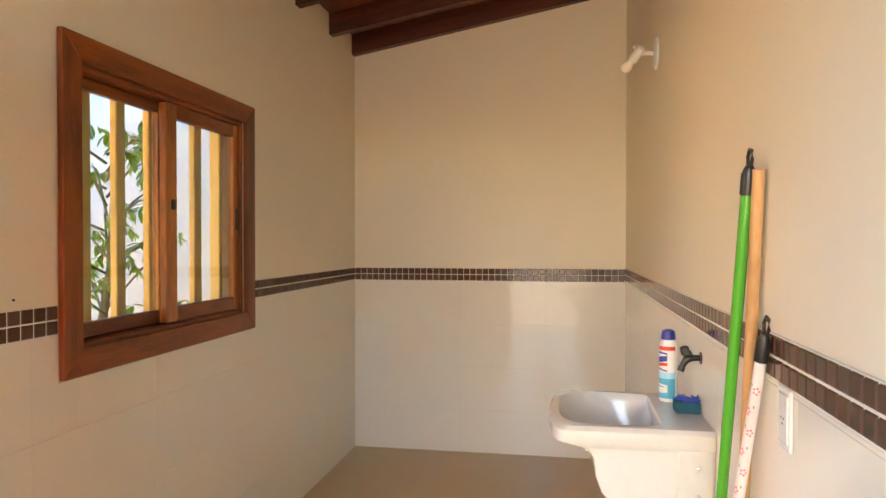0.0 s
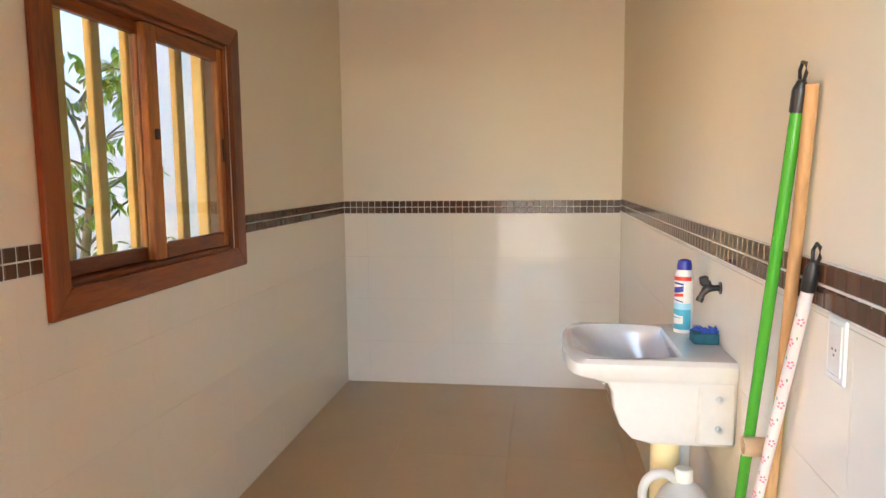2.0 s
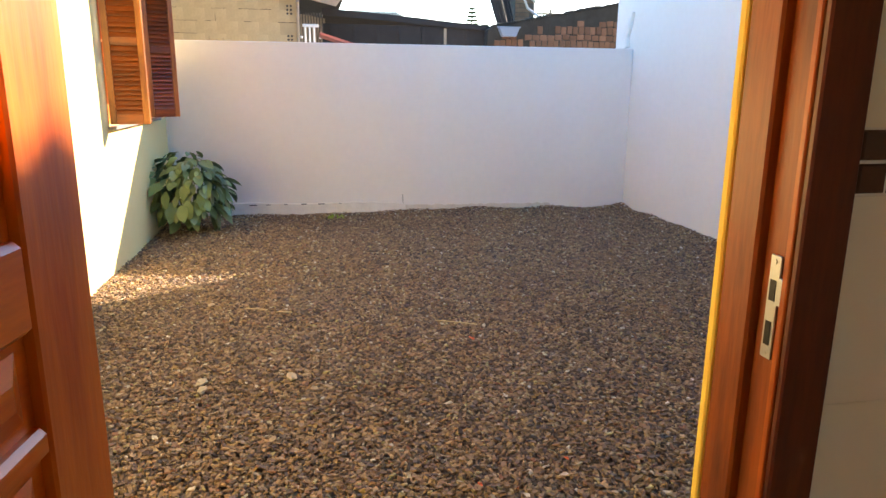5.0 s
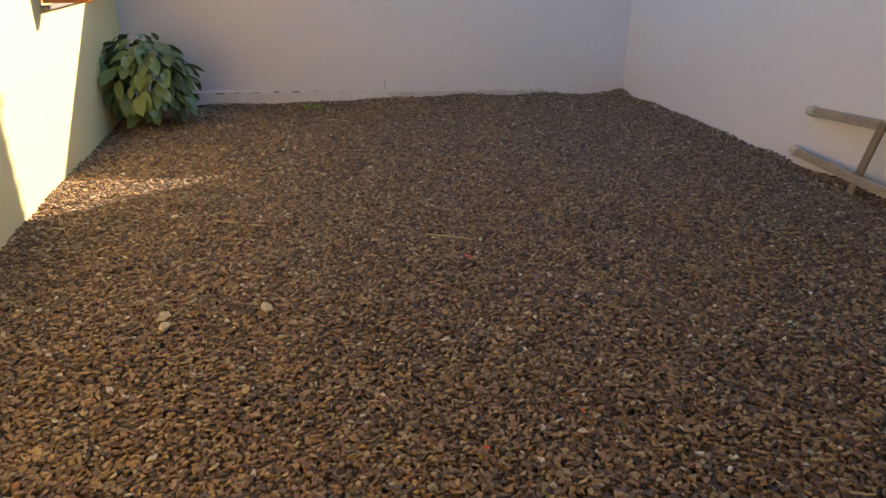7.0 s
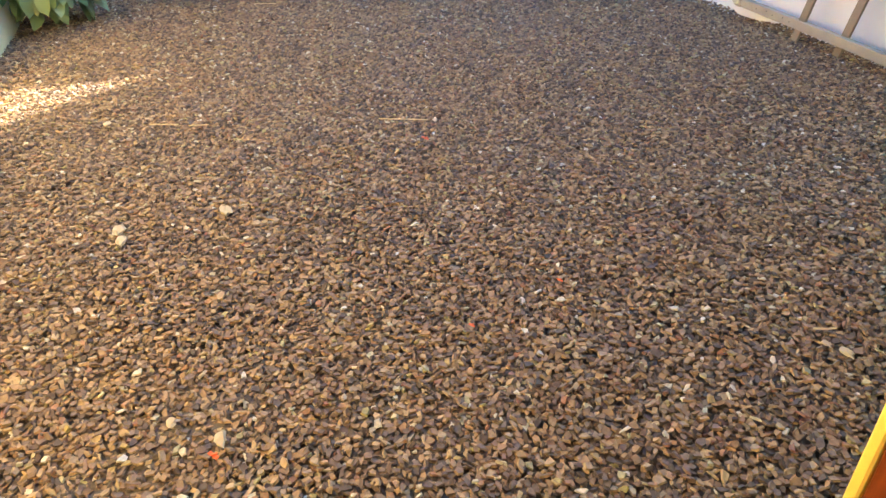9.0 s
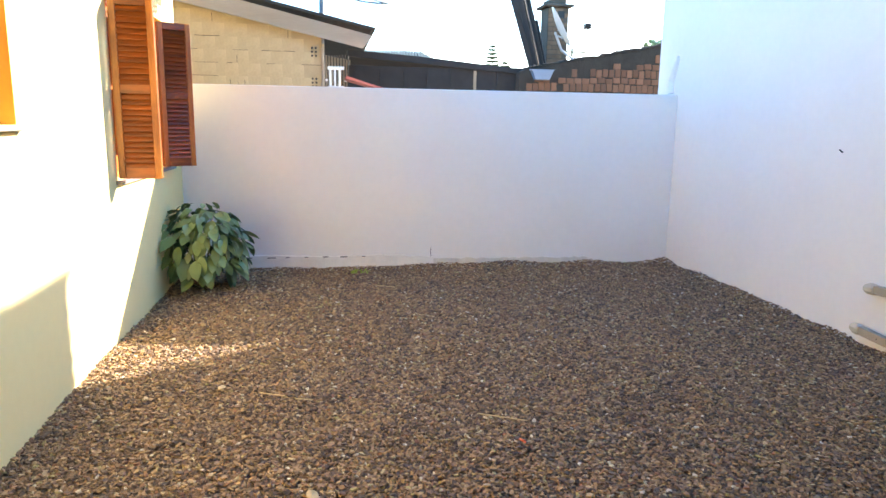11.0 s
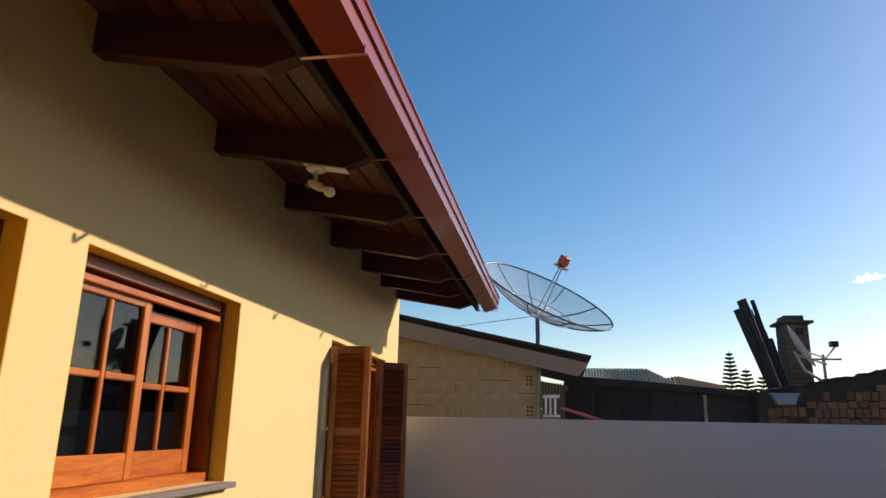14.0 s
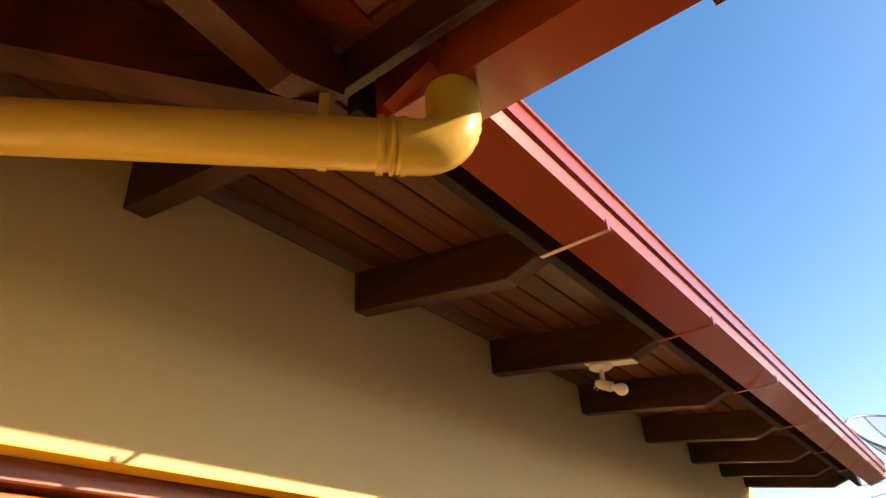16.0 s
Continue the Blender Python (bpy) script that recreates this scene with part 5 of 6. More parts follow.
# ---- big mesh dish ----
M_MESH = bpy.data.materials.new("fine_wire_mesh")
M_MESH.use_nodes = True
_n, _l = M_MESH.node_tree.nodes, M_MESH.node_tree.links
_tr, _df, _mx = _n.new("ShaderNodeBsdfTransparent"), _n.new("ShaderNodeBsdfDiffuse"), _n.new("ShaderNodeMixShader")
_df.inputs[0].default_value = (0.42, 0.44, 0.46, 1)
_mx.inputs[0].default_value = 0.42
_l.new(_tr.outputs[0], _mx.inputs[1])
_l.new(_df.outputs[0], _mx.inputs[2])
_l.new(_mx.outputs[0], _n["Material Output"].inputs[0])
M_RIB = mat("dull_dark_steel", (0.16, 0.18, 0.21), rough=0.45, metal=0.5, spread=0.2, scale=6)
nrm = Vector((0.37, 0.44, 0.82)).normalized()
rc = Vector((-9.0, 1.055, 3.42))
R, dep = 0.925, 0.30
dq = nrm.to_track_quat("Z", "X").to_matrix().to_4x4()
dish = thing("satellite_dish", "large wire mesh satellite dish with red receiver on a roof mast", "antenna", m=Matrix.Translation(rc - nrm * dep) @ dq)


def dpt(r, t):
    return Vector((r * math.cos(t), r * math.sin(t), dep * (r / R) ** 2))


bm = bmesh.new()
rings = [[bm.verts.new(dpt(R * (0.06 + 0.94 * i / 8), k * 2 * math.pi / 40)) for k in range(40)] for i in range(9)]
for p, q in zip(rings, rings[1:]):
    bridge(bm, p, q)
part("mesh_bowl", bm, M_MESH, dish, "fine grey wire mesh", smooth=True)
bm = bmesh.new()
add_tube(bm, [dpt(R, k * 2 * math.pi / 48) for k in range(49)], 0.012, 8)
part("rim", bm, M_RIB, dish)
for i in range(10):
    bm = bmesh.new()
    add_tube(bm, [dpt(R * j / 8, i * 2 * math.pi / 10 + 0.2) + Vector((0, 0, -0.008)) for j in range(9)], 0.010, 6)
    part("rib", bm, M_RIB, dish)
bm = bmesh.new()
add_tube(bm, [dpt(R * 0.5, k * 2 * math.pi / 40) + Vector((0, 0, -0.01)) for k in range(41)], 0.006, 6)
part("hoop", bm, M_METAL, dish)
for s in (-1, 1):
    bm = bmesh.new()
    add_tube(bm, [(0.03 * s, 0.03 * s, 0.02), (0.01 * s, 0.01 * s, 0.70)], 0.009, 8)
    part("feed_arm", bm, M_METAL, dish)
bm = bmesh.new()
add_lathe(bm, [(0.03, 0.68), (0.10, 0.70), (0.10, 0.72), (0.04, 0.73)], (0, 0, 0), 16)
part("scalar_ring", bm, M_METAL, dish)
bm = bmesh.new()
add_box(bm, -0.055, 0.055, -0.055, 0.055, 0.735, 0.86, 0.01)
part("receiver_box", bm, flat_mat("faded_red_plastic", (0.60, 0.10, 0.04), 0.5), dish, "faded red receiver box")
mast = thing("dish_mast", "grey steel mast carrying the mesh dish", "mast")
bm = bmesh.new()
hub = rc - nrm * (dep + 0.02)
add_tube(bm, [hub, hub - Vector((0, 0, 0.12)), (hub.x, hub.y, 1.5)], 0.03, 10)
part("tube", bm, M_RIB, mast)
guy = thing("guy_wire", "thin dark guy wire from the dish to the roof", "cable")
bm = bmesh.new()
add_tube(bm, [hub, hub + Vector((0.3, -1.4, -0.23))], 0.004, 5)
part("wire", bm, M_DARKW, guy)

# ---- planks, chimney, small dish ----
for i, (ya, za, yb, zb, w) in enumerate(((4.32, 2.0, 3.58, 3.33, 0.085), (4.34, 2.0, 3.645, 3.46, 0.08), (4.35, 2.0, 3.70, 3.49, 0.08), (4.37, 2.0, 3.745, 3.42, 0.07), (4.38, 2.0, 3.80, 3.36, 0.06), (4.40, 2.0, 3.86, 3.50, 0.055), (4.42, 2.0, 3.90, 3.30, 0.06), (4.44, 2.0, 3.99, 3.08, 0.08), (4.48, 2.0, 4.08, 2.98, 0.08))):
    pk2 = thing("leaning_plank", "old dark timber plank standing against the chimney", "plank", group="planks leaning at the chimney")
    a, b = Vector((-9.75 - 0.02 * i, ya, za - 0.9)), Vector((-9.75 - 0.05 * i, yb, zb))
    bm = bmesh.new()
    q = (b - a).to_track_quat("Z", "X").to_matrix().to_4x4()
    add_box(bm, -0.02, 0.02, -w / 2, w / 2, 0, (b - a).length, 0.004, m=Matrix.Translation(a) @ q @ Matrix.Rotation(radians(90 if i % 2 else 70), 4, "Z"))
    part("board", bm, M_DARKW, pk2)
M_SOOT = mat("soot_stained_render", (0.10, 0.075, 0.055), rough=0.95, spread=0.5, scale=5, bump=0.5)
M_CHBRICK = mat("sooty_chimney_brick", (0.17, 0.10, 0.06), rough=0.95, spread=0.5, scale=6, bump=0.4, rand=0.3)
cm = thing("chimney", "sooty brick chimney with projecting cap", "chimney", (-10.5, 4.5, 0))
for nm, b_ in (("shaft", (-0.18, 0.18, -0.17, 0.16, G - 0.3, 3.22)), ("cap", (-0.24, 0.24, -0.235, 0.225, 3.22, 3.26)), ("crown", (-0.16, 0.16, -0.15, 0.12, 3.26, 3.34))):
    box_part(nm, b_, M_SOOT, cm, 0.01)
for j in range(14):
    for i in range(2):
        o = 0.09 if j % 2 else 0.0
        y0, y1 = max(-0.168, -0.168 + i * 0.165 - o), min(0.158, -0.003 + i * 0.165 - o)
        box_part("brick", (0.1805, 0.186, y0 + 0.004, y1 - 0.004, 2.25 + j * 0.068, 2.308 + j * 0.068), M_CHBRICK, cm, 0.001)
box_part("flue_opening", (0.186, 0.192, -0.02, 0.09, 3.05, 3.16), M_BLACKP, cm, 0)
sd = thing("small_dish", "small solid satellite dish on a bent steel arm", "antenna", (-9.35, 4.17, 2.77))
bm = bmesh.new()
nn = Vector((0.22, 0.86, 0.46)).normalized()
qm = nn.to_track_quat("Z", "X").to_matrix().to_4x4()
rings = [[bm.verts.new(qm @ Vector((0.30 * r * math.cos(k * math.pi / 14), 0.27 * r * math.sin(k * math.pi / 14), 0.05 * r * r))) for k in range(28)] for r in (0.05, 0.3, 0.55, 0.8, 1.0)]
for p, q in zip(rings, rings[1:]):
    bridge(bm, p, q)
bm.faces.new(rings[0])
part("reflector", bm, M_WHITEP, sd, smooth=True)
bm = bmesh.new()
add_tube(bm, [qm @ Vector((0, -0.24, 0.02)), (0.05, 0.30, -0.14), (0.06, 0.42, 0.0)], 0.012, 8)
part("feed_arm", bm, M_METAL, sd)
bm = bmesh.new()
add_box(bm, 0.02, 0.10, 0.36, 0.46, 0.0, 0.07, 0.01)
part("receiver", bm, M_BLACKP, sd)
bm = bmesh.new()
add_tube(bm, [(0.0, -0.04, -0.05), (0.05, 0.05, -0.30), (0.12, 0.25, -0.45)], 0.018, 8)
add_tube(bm, [(0.0, 0.0, -0.10), (0.08, 0.30, -0.22)], 0.012, 8)
part("mount_arm", bm, M_METAL, sd)

# ---- distance ----
M_FAR = mat("far_foliage", (0.03, 0.05, 0.02), rough=0.9, spread=0.3, scale=0.5)
for X, Y, z0, z1 in ((-60, 15.3, 4.0, 8.3), (-60, 16.5, 4.0, 6.9), (-58, 17.2, 4, 6.2)):
    tr = thing("conifer", "tall layered conifer far behind the roofs", "tree", (X, Y, 0), "far conifers")
    bm = bmesh.new()
    add_cyl(bm, (0, 0, -0.5), (0, 0, z1), 0.12, 0.03, 6)
    part("trunk", bm, M_BARK, tr)
    bm = bmesh.new()
    n = int((z1 - z0) * 3.2)
    for i in range(n):
        z = z0 + (z1 - z0) * i / n
        r = 0.85 * (1 - i / n) ** 0.7 + 0.12
        for k in range(9):
            t = k * 0.698 + i
            add_cyl(bm, (0, 0, z), (r * math.cos(t), r * math.sin(t), z + 0.18 * r), 0.10, 0.07, 4)
    part("crown", bm, M_FAR, tr)
up = thing("utility_pole", "far utility pole with crossarm", "pole", (-40, 15.4, 0))
bm = bmesh.new()
add_cyl(bm, (0, 0, -0.5), (0, 0, 5.9), 0.1, 0.08, 8)
part("shaft", bm, M_OLDWOOD, up)
bm = bmesh.new()
add_box(bm, -0.05, 0.05, -0.9, 0.9, 5.6, 5.7)
part("crossarm", bm, M_OLDWOOD, up)
for j, (X, Y, Z, Rr) in enumerate(((-20, 10.95, 3.65, 0.55), (-21, 11.9, 3.7, 0.6))):
    fb = thing("far_tree", "leafy tree top beyond the brick wall", "tree", (X, Y, 0))
    bm = bmesh.new()
    add_cyl(bm, (0, 0, -0.5), (0, 0, Z), 0.12, 0.05, 6)
    part("trunk", bm, M_BARK, fb)
    vs, fs = [], []
    for i in range(900):
        u = Vector([rng.gauss(0, 1) for _ in range(3)]).normalized() * Rr * rng.uniform(0.5, 1.05)
        u.z *= 0.6
        c = Vector((0, 0, Z)) + u
        d1, d2 = Vector([rng.uniform(-0.09, 0.09) for _ in range(3)]), Vector([rng.uniform(-0.09, 0.09) for _ in range(3)])
        k = len(vs)
        vs += [c, c + d1, c + d1 + d2, c + d2]
        fs.append((k, k + 1, k + 2, k + 3))
    me = bpy.data.meshes.new("crown")
    me.from_pydata(vs, [], fs)
    me.materials.append(M_LEAF)
    cr = new("crown", me)
    cr.parent = fb
rng2 = random.Random(9)
bd = []
for i in range(90):
    t = radians(i * 4)
    bd.append((150 * math.cos(t), 150 * math.sin(t), 3.2 + rng2.uniform(0, 2.5)))
bm = bmesh.new()
lo = [bm.verts.new((x, y, -1)) for x, y, z in bd]
hi = [bm.verts.new((x, y, z)) for x, y, z in bd]
for i in range(90):
    bm.faces.new((lo[i], lo[(i + 1) % 90], hi[(i + 1) % 90], hi[i]))
struct("backdrop", bm, M_FAR, "dark tree line at the horizon")

# ---- rack of old battens by the side wall ----
M_BATTEN = mat("dusty_grey_brown_batten", (0.36, 0.30, 0.22), rough=0.9, spread=0.25, scale=9, bump=0.3, fine=0.12)
M_SLAT = mat("brown_weathered_slat", (0.27, 0.20, 0.13), rough=0.9, spread=0.3, scale=8, bump=0.3, fine=0.12)
M_WRAP = mat("pale_wrapped_end", (0.55, 0.49, 0.38), rough=0.85, spread=0.15, scale=20, bump=0.5)
pp = thing("wooden_rack", "old rack of dusty grey battens leaning on the white wall", "rack")


def batten(name, a, b, w, d, m, lab=""):
    """A squared timber from a to b, w across and d thick."""
    a, b = Vector(a), Vector(b)
    ax = (b - a).normalized()
    up = Vector((0, 0, 1)) - ax * ax.z if abs(ax.z) < 0.7 else Vector((1, 0, 0)) - ax * ax.x
    up.normalize()
    side = ax.cross(up)
    bm = bmesh.new()
    mm = Matrix.Translation(a) @ Matrix((ax, up, side)).transposed().to_4x4()
    add_box(bm, 0, (b - a).length, -w / 2, w / 2, -d / 2, d / 2, 0.004, m=mm)
    return part(name, bm, m, pp, lab)


for i, (a, b) in enumerate((((-4.0, 4.79, 0.335), (-2.3, 4.79, 0.44)), ((-4.07, 4.78, 0.02), (-2.3, 4.62, 0.0)))):
    batten("rail", a, b, 0.062, 0.045, M_BATTEN)
    a, b = Vector(a), Vector(b)
    ax = (b - a).normalized()
    bm = bmesh.new()
    add_tube(bm, [a - ax * 0.035, a - ax * 0.03, a, a + ax * 0.045, a + ax * 0.06], [0.014, 0.030, 0.041, 0.043, 0.036], 9)
    part("wrapped_end", bm, M_WRAP, pp, "pale wrapped batten end")
    for k in range(5):
        c = a + ax * (0.25 + 0.09 * k + 0.02 * (k % 2))
        bm = bmesh.new()
        add_cyl(bm, (c.x, c.y - 0.0215, c.z + 0.01 * (k % 2)), (c.x, c.y - 0.0245, c.z + 0.01 * (k % 2)), 0.004, seg=8)
        part("nail_head", bm, M_DARKW, pp)
for a, b in (((-3.30, 4.742, 0.41), (-3.38, 4.70, -0.09)), ((-2.93, 4.742, 0.44), (-3.01, 4.69, -0.09))):
    batten("cross_slat", a, b, 0.058, 0.022, M_SLAT, "brown weathered cross slat")
wd = thing("weed", "small tuft of green weed in the gravel", "weed", (-6.73, 1.27, G + 0.01))
bm = bmesh.new()
for i in range(26):
    t, q = random.uniform(0, 6.28), random.uniform(0.03, 0.11)
    c, e = Vector((random.uniform(-0.03, 0.03), random.uniform(-0.09, 0.09), 0)), Vector((math.cos(t) * q, math.sin(t) * q, random.uniform(0.02, 0.06)))
    n_ = Vector((-math.sin(t), math.cos(t), 0)) * 0.008
    vs = [bm.verts.new(p) for p in (c - n_ * 0.4, c + n_ * 0.4, c + e * 0.5 + n_ + Vector((0, 0, 0.012)), c + e, c + e * 0.5 - n_ + Vector((0, 0, 0.012)))]
    bm.faces.new((vs[0], vs[1], vs[2], vs[3], vs[4]))
part("blades", bm, M_LEAFT, wd)
# patch and nail on the side wall
pa = thing("plaster_patch", "lumpy repaired plaster rib on the tall white wall", "patch")
bm = bmesh.new()
add_tube(bm, [(-7.25, YS - 0.005, 1.82), (-7.27, YS - 0.012, 1.95), (-7.20, YS - 0.014, 2.1), (-7.14, YS - 0.012, 2.22)], [0.045, 0.05, 0.045, 0.02], 10)
part("rib", bm, M_WHITE, pa, smooth=True)
M_BARE = mat("bare_grey_white_plaster", (0.73, 0.70, 0.65), rough=0.95, spread=0.15, scale=9, bump=0.5, fine=0.08)
fr = thing("plaster_footing", "uneven bare plaster footing strip at the white garden wall", "footing")
bm = bmesh.new()
low, high = [], []
for i in range(61):
    y = -0.45 + i * 0.0425
    h = 0.035 + 0.010 * math.sin(y * 5.1) + 0.012 * noise.noise(Vector((y * 9, 2, 1))) - 0.014 * max(0, y - 0.6)
    low.append((bm.verts.new((XB + 0.022, y, G - 0.05)), bm.verts.new((XB + 0.020, y, h - 0.006)), bm.verts.new((XB + 0.001, y, h))))
for p, q in zip(low, low[1:]):
    bm.faces.new((p[0], q[0], q[1], p[1]))
    bm.faces.new((p[1], q[1], q[2], p[2]))
part("strip", bm, M_BARE, fr)
bm = bmesh.new()
for i in range(8):
    y = -0.1 + i * 0.2 + random.uniform(-0.04, 0.04)
    add_box(bm, XB + 0.0195, XB + 0.0235, y, y + random.uniform(0.03, 0.10), 0.016 + random.uniform(-0.006, 0.0), 0.020 + random.uniform(-0.001, 0.004))
part("chip", bm, M_BLACKP, fr, "dark chipped paint flakes")
cr2 = thing("wall_crack", "short upright dark crack at the foot of the white garden wall", "crack")
bm = bmesh.new()
add_tube(bm, [(XB + 0.001, 2.071, -0.08), (XB + 0.001, 2.074, 0.0), (XB + 0.001, 2.069, 0.06), (XB + 0.001, 2.073, 0.105)], 0.0032, 5)
part("crack_line", bm, M_DARKW, cr2)
M_CLOUD = mat("white_cloud", (0.9, 0.9, 0.92), rough=1.0, spread=0.0, fine=0.0)
M_CLOUD.node_tree.nodes["Principled BSDF"].inputs["Emission Color"].default_value = (0.85, 0.92, 1.0, 1)
M_CLOUD.node_tree.nodes["Principled BSDF"].inputs["Emission Strength"].default_value = 0.9
rc3 = random.Random(21)
for dx, dy, dz, width in ((-0.9023, 0.385, 0.1905, 9.0), (-0.879, 0.428, 0.2015, 7.0)):
    cl = pose(260 * dx, 1 + 260 * dy, 1.6 + 260 * dz)
    bm = bmesh.new()
    for i in range(60):
        u = rc3.gauss(0, 0.38)
        bmesh.ops.create_icosphere(bm, subdivisions=1, radius=rc3.uniform(0.25, 0.75) * (1.1 - min(1, abs(u))), matrix=cl @ Matrix.Translation((u * width * 0.42, u * width * 0.9, rc3.gauss(0, 0.5) + u * 0.8)))
    struct("backdrop_cloud", bm, M_CLOUD, "small white fair-weather cloud low in the blue sky", smooth=True)
up2 = thing("utility_pole", "street utility pole with crossarm beyond the tall wall", "pole", (-18.4, 11.0, 0))
bm = bmesh.new()
add_cyl(bm, (0, 0, -0.5), (0, 0, 4.75), 0.10, 0.08, 10)
part("shaft", bm, M_OLDWOOD, up2)
bm = bmesh.new()
add_box(bm, -0.7, 0.7, -0.05, 0.05, 4.5, 4.6, m=Matrix.Rotation(radians(-35), 4, "Z"))
part("crossarm", bm, M_OLDWOOD, up2)
nl = thing("wall_nail", "dark rusty nail stub in the white wall", "nail", (-4.50, YS - 0.004, 1.28))
bm = bmesh.new()
add_cyl(bm, (0, 0, 0), (0, -0.03, 0.02), 0.006, seg=8)
part("nail", bm, M_DARKW, nl)

# ---- straw and pale stones on the gravel ----
M_STRAW = mat("dry_straw", (0.52, 0.40, 0.22), rough=0.9)
M_PALE = mat("pale_sandstone_chip", (0.46, 0.36, 0.22), rough=0.9, spread=0.2, scale=20, bump=0.3)
for (x, y, an, L) in ((-3.59, 0.64, 66, 0.16), (-3.50, 0.82, 75, 0.10), (-3.125, 1.865, 63, 0.27), (-6.1, 1.49, 58, 0.2), (-0.962, 2.611, 70, 0.07), (-5.3, 3.2, 20, 0.12), (-4.2, 0.1, 120, 0.08)):
    sw = thing("straw", "dry pale straw stalk on the gravel", "straw", (x, y, G + 0.022), "straws on the gravel")
    bm = bmesh.new()
    add_tube(bm, [(-L / 2 * math.cos(radians(an)), -L / 2 * math.sin(radians(an)), 0.0), (0.01, 0, 0.004), (L / 2 * math.cos(radians(an)), L / 2 * math.sin(radians(an)), 0.0)], 0.0035, 6)
    part("stalk", bm, M_STRAW, sw)
for (x, y, r) in ((-2.49, 0.884, 0.055), (-2.492, 0.453, 0.055), (-2.403, 0.467, 0.045), (-3.751, 0.337, 0.04), (-3.634, -0.059, 0.03), (-1.306, 0.647, 0.028), (-1.197, 0.775, 0.035), (-0.857, 2.596, 0.03), (-0.91, 2.57, 0.022), (-1.59, 2.515, 0.018), (-2.855, 1.867, 0.016), (-5.9, 2.0, 0.03), (-6.6, 3.9, 0.04)):
    ps = thing("pale_stone", "pale sandy stone chip lying on the dark gravel", "stone", (x, y, G + 0.016), "pale stones on the gravel")
    bm = bmesh.new()
    bmesh.ops.create_icosphere(bm, subdivisions=2, radius=1)
    for v in bm.verts:
        v.co *= 1 + 0.6 * noise.noise(v.co * 1.7 + Vector((x, y, 0)) * 5)
        v.co = Vector((v.co.x * r * 0.8, v.co.y * r * 0.5, v.co.z * r * 0.2))
    part("chip", bm, M_PALE, ps)

M_SCRAP = mat("orange_red_plastic", (0.70, 0.13, 0.04), rough=0.5)
for (x, y, r) in ((-1.503, 1.965, 0.011), (-1.388, 1.586, 0.011), (-1.141, 0.754, 0.016), (-2.85, 1.90, 0.02)):
    ps = thing("plastic_scrap", "small torn orange-red plastic scrap lying on the gravel", "scrap", (x, y, G + 0.018), "plastic scraps on the gravel")
    bm = bmesh.new()
    add_box(bm, -r, r, -r * 0.35, r * 0.35, 0, 0.003, 0.001, m=pose(0, 0, 0, 8, 12, 40))
    add_box(bm, -r * 0.3, r * 0.7, -r * 0.3, r * 0.2, 0.002, 0.006, 0.001, m=pose(0, 0, 0, -14, 5, 95))
    part("scrap", bm, M_SCRAP, ps)

# ---- gravel ----
M_GRAVEL = bpy.data.materials.new("crushed_slate_gravel")
M_GRAVEL.use_nodes = True
_n, _l = M_GRAVEL.node_tree.nodes, M_GRAVEL.node_tree.links
_p = _n["Principled BSDF"]
_p.inputs["Roughness"].default_value = 0.75
_g = _n.new("ShaderNodeNewGeometry")
_r = _n.new("ShaderNodeValToRGB")
els = _r.color_ramp.elements
els[0].position, els[0].color = 0.0, (0.095, 0.066, 0.048, 1)
els[1].position, els[1].color = 1.0, (0.58, 0.52, 0.42, 1)
for pos, c in ((0.25, (0.165, 0.106, 0.070, 1)), (0.5, (0.25, 0.157, 0.093, 1)), (0.72, (0.33, 0.212, 0.112, 1)), (0.88, (0.40, 0.29, 0.165, 1)), (0.94, (0.26, 0.115, 0.065, 1)), (0.97, (0.34, 0.28, 0.11, 1))):
    e = els.new(pos)
    e.color = c
_l.new(_g.outputs["Random Per Island"], _r.inputs[0])
_tc, _no = _n.new("ShaderNodeTexCoord"), _n.new("ShaderNodeTexNoise")
_no.inputs["Scale"].default_value = 0.8
_m2 = _n.new("ShaderNodeTexNoise")
_m2.inputs["Scale"].default_value = 90
_hs = _n.new("ShaderNodeHueSaturation")
_a = _n.new("ShaderNodeMath")
_a.operation = "MULTIPLY_ADD"
_a.inputs[1].default_value, _a.inputs[2].default_value = 0.9, 0.56
_l.new(_tc.outputs["Object"], _no.inputs["Vector"])
_l.new(_tc.outputs["Object"], _m2.inputs["Vector"])
_l.new(_m2.outputs[0], _a.inputs[0])
_l.new(_a.outputs[0], _hs.inputs["Value"])
_l.new(_r.outputs[0], _hs.inputs["Color"])
_l.new(_hs.outputs[0], _p.inputs["Base Color"])
gr = np.random.RandomState(3)


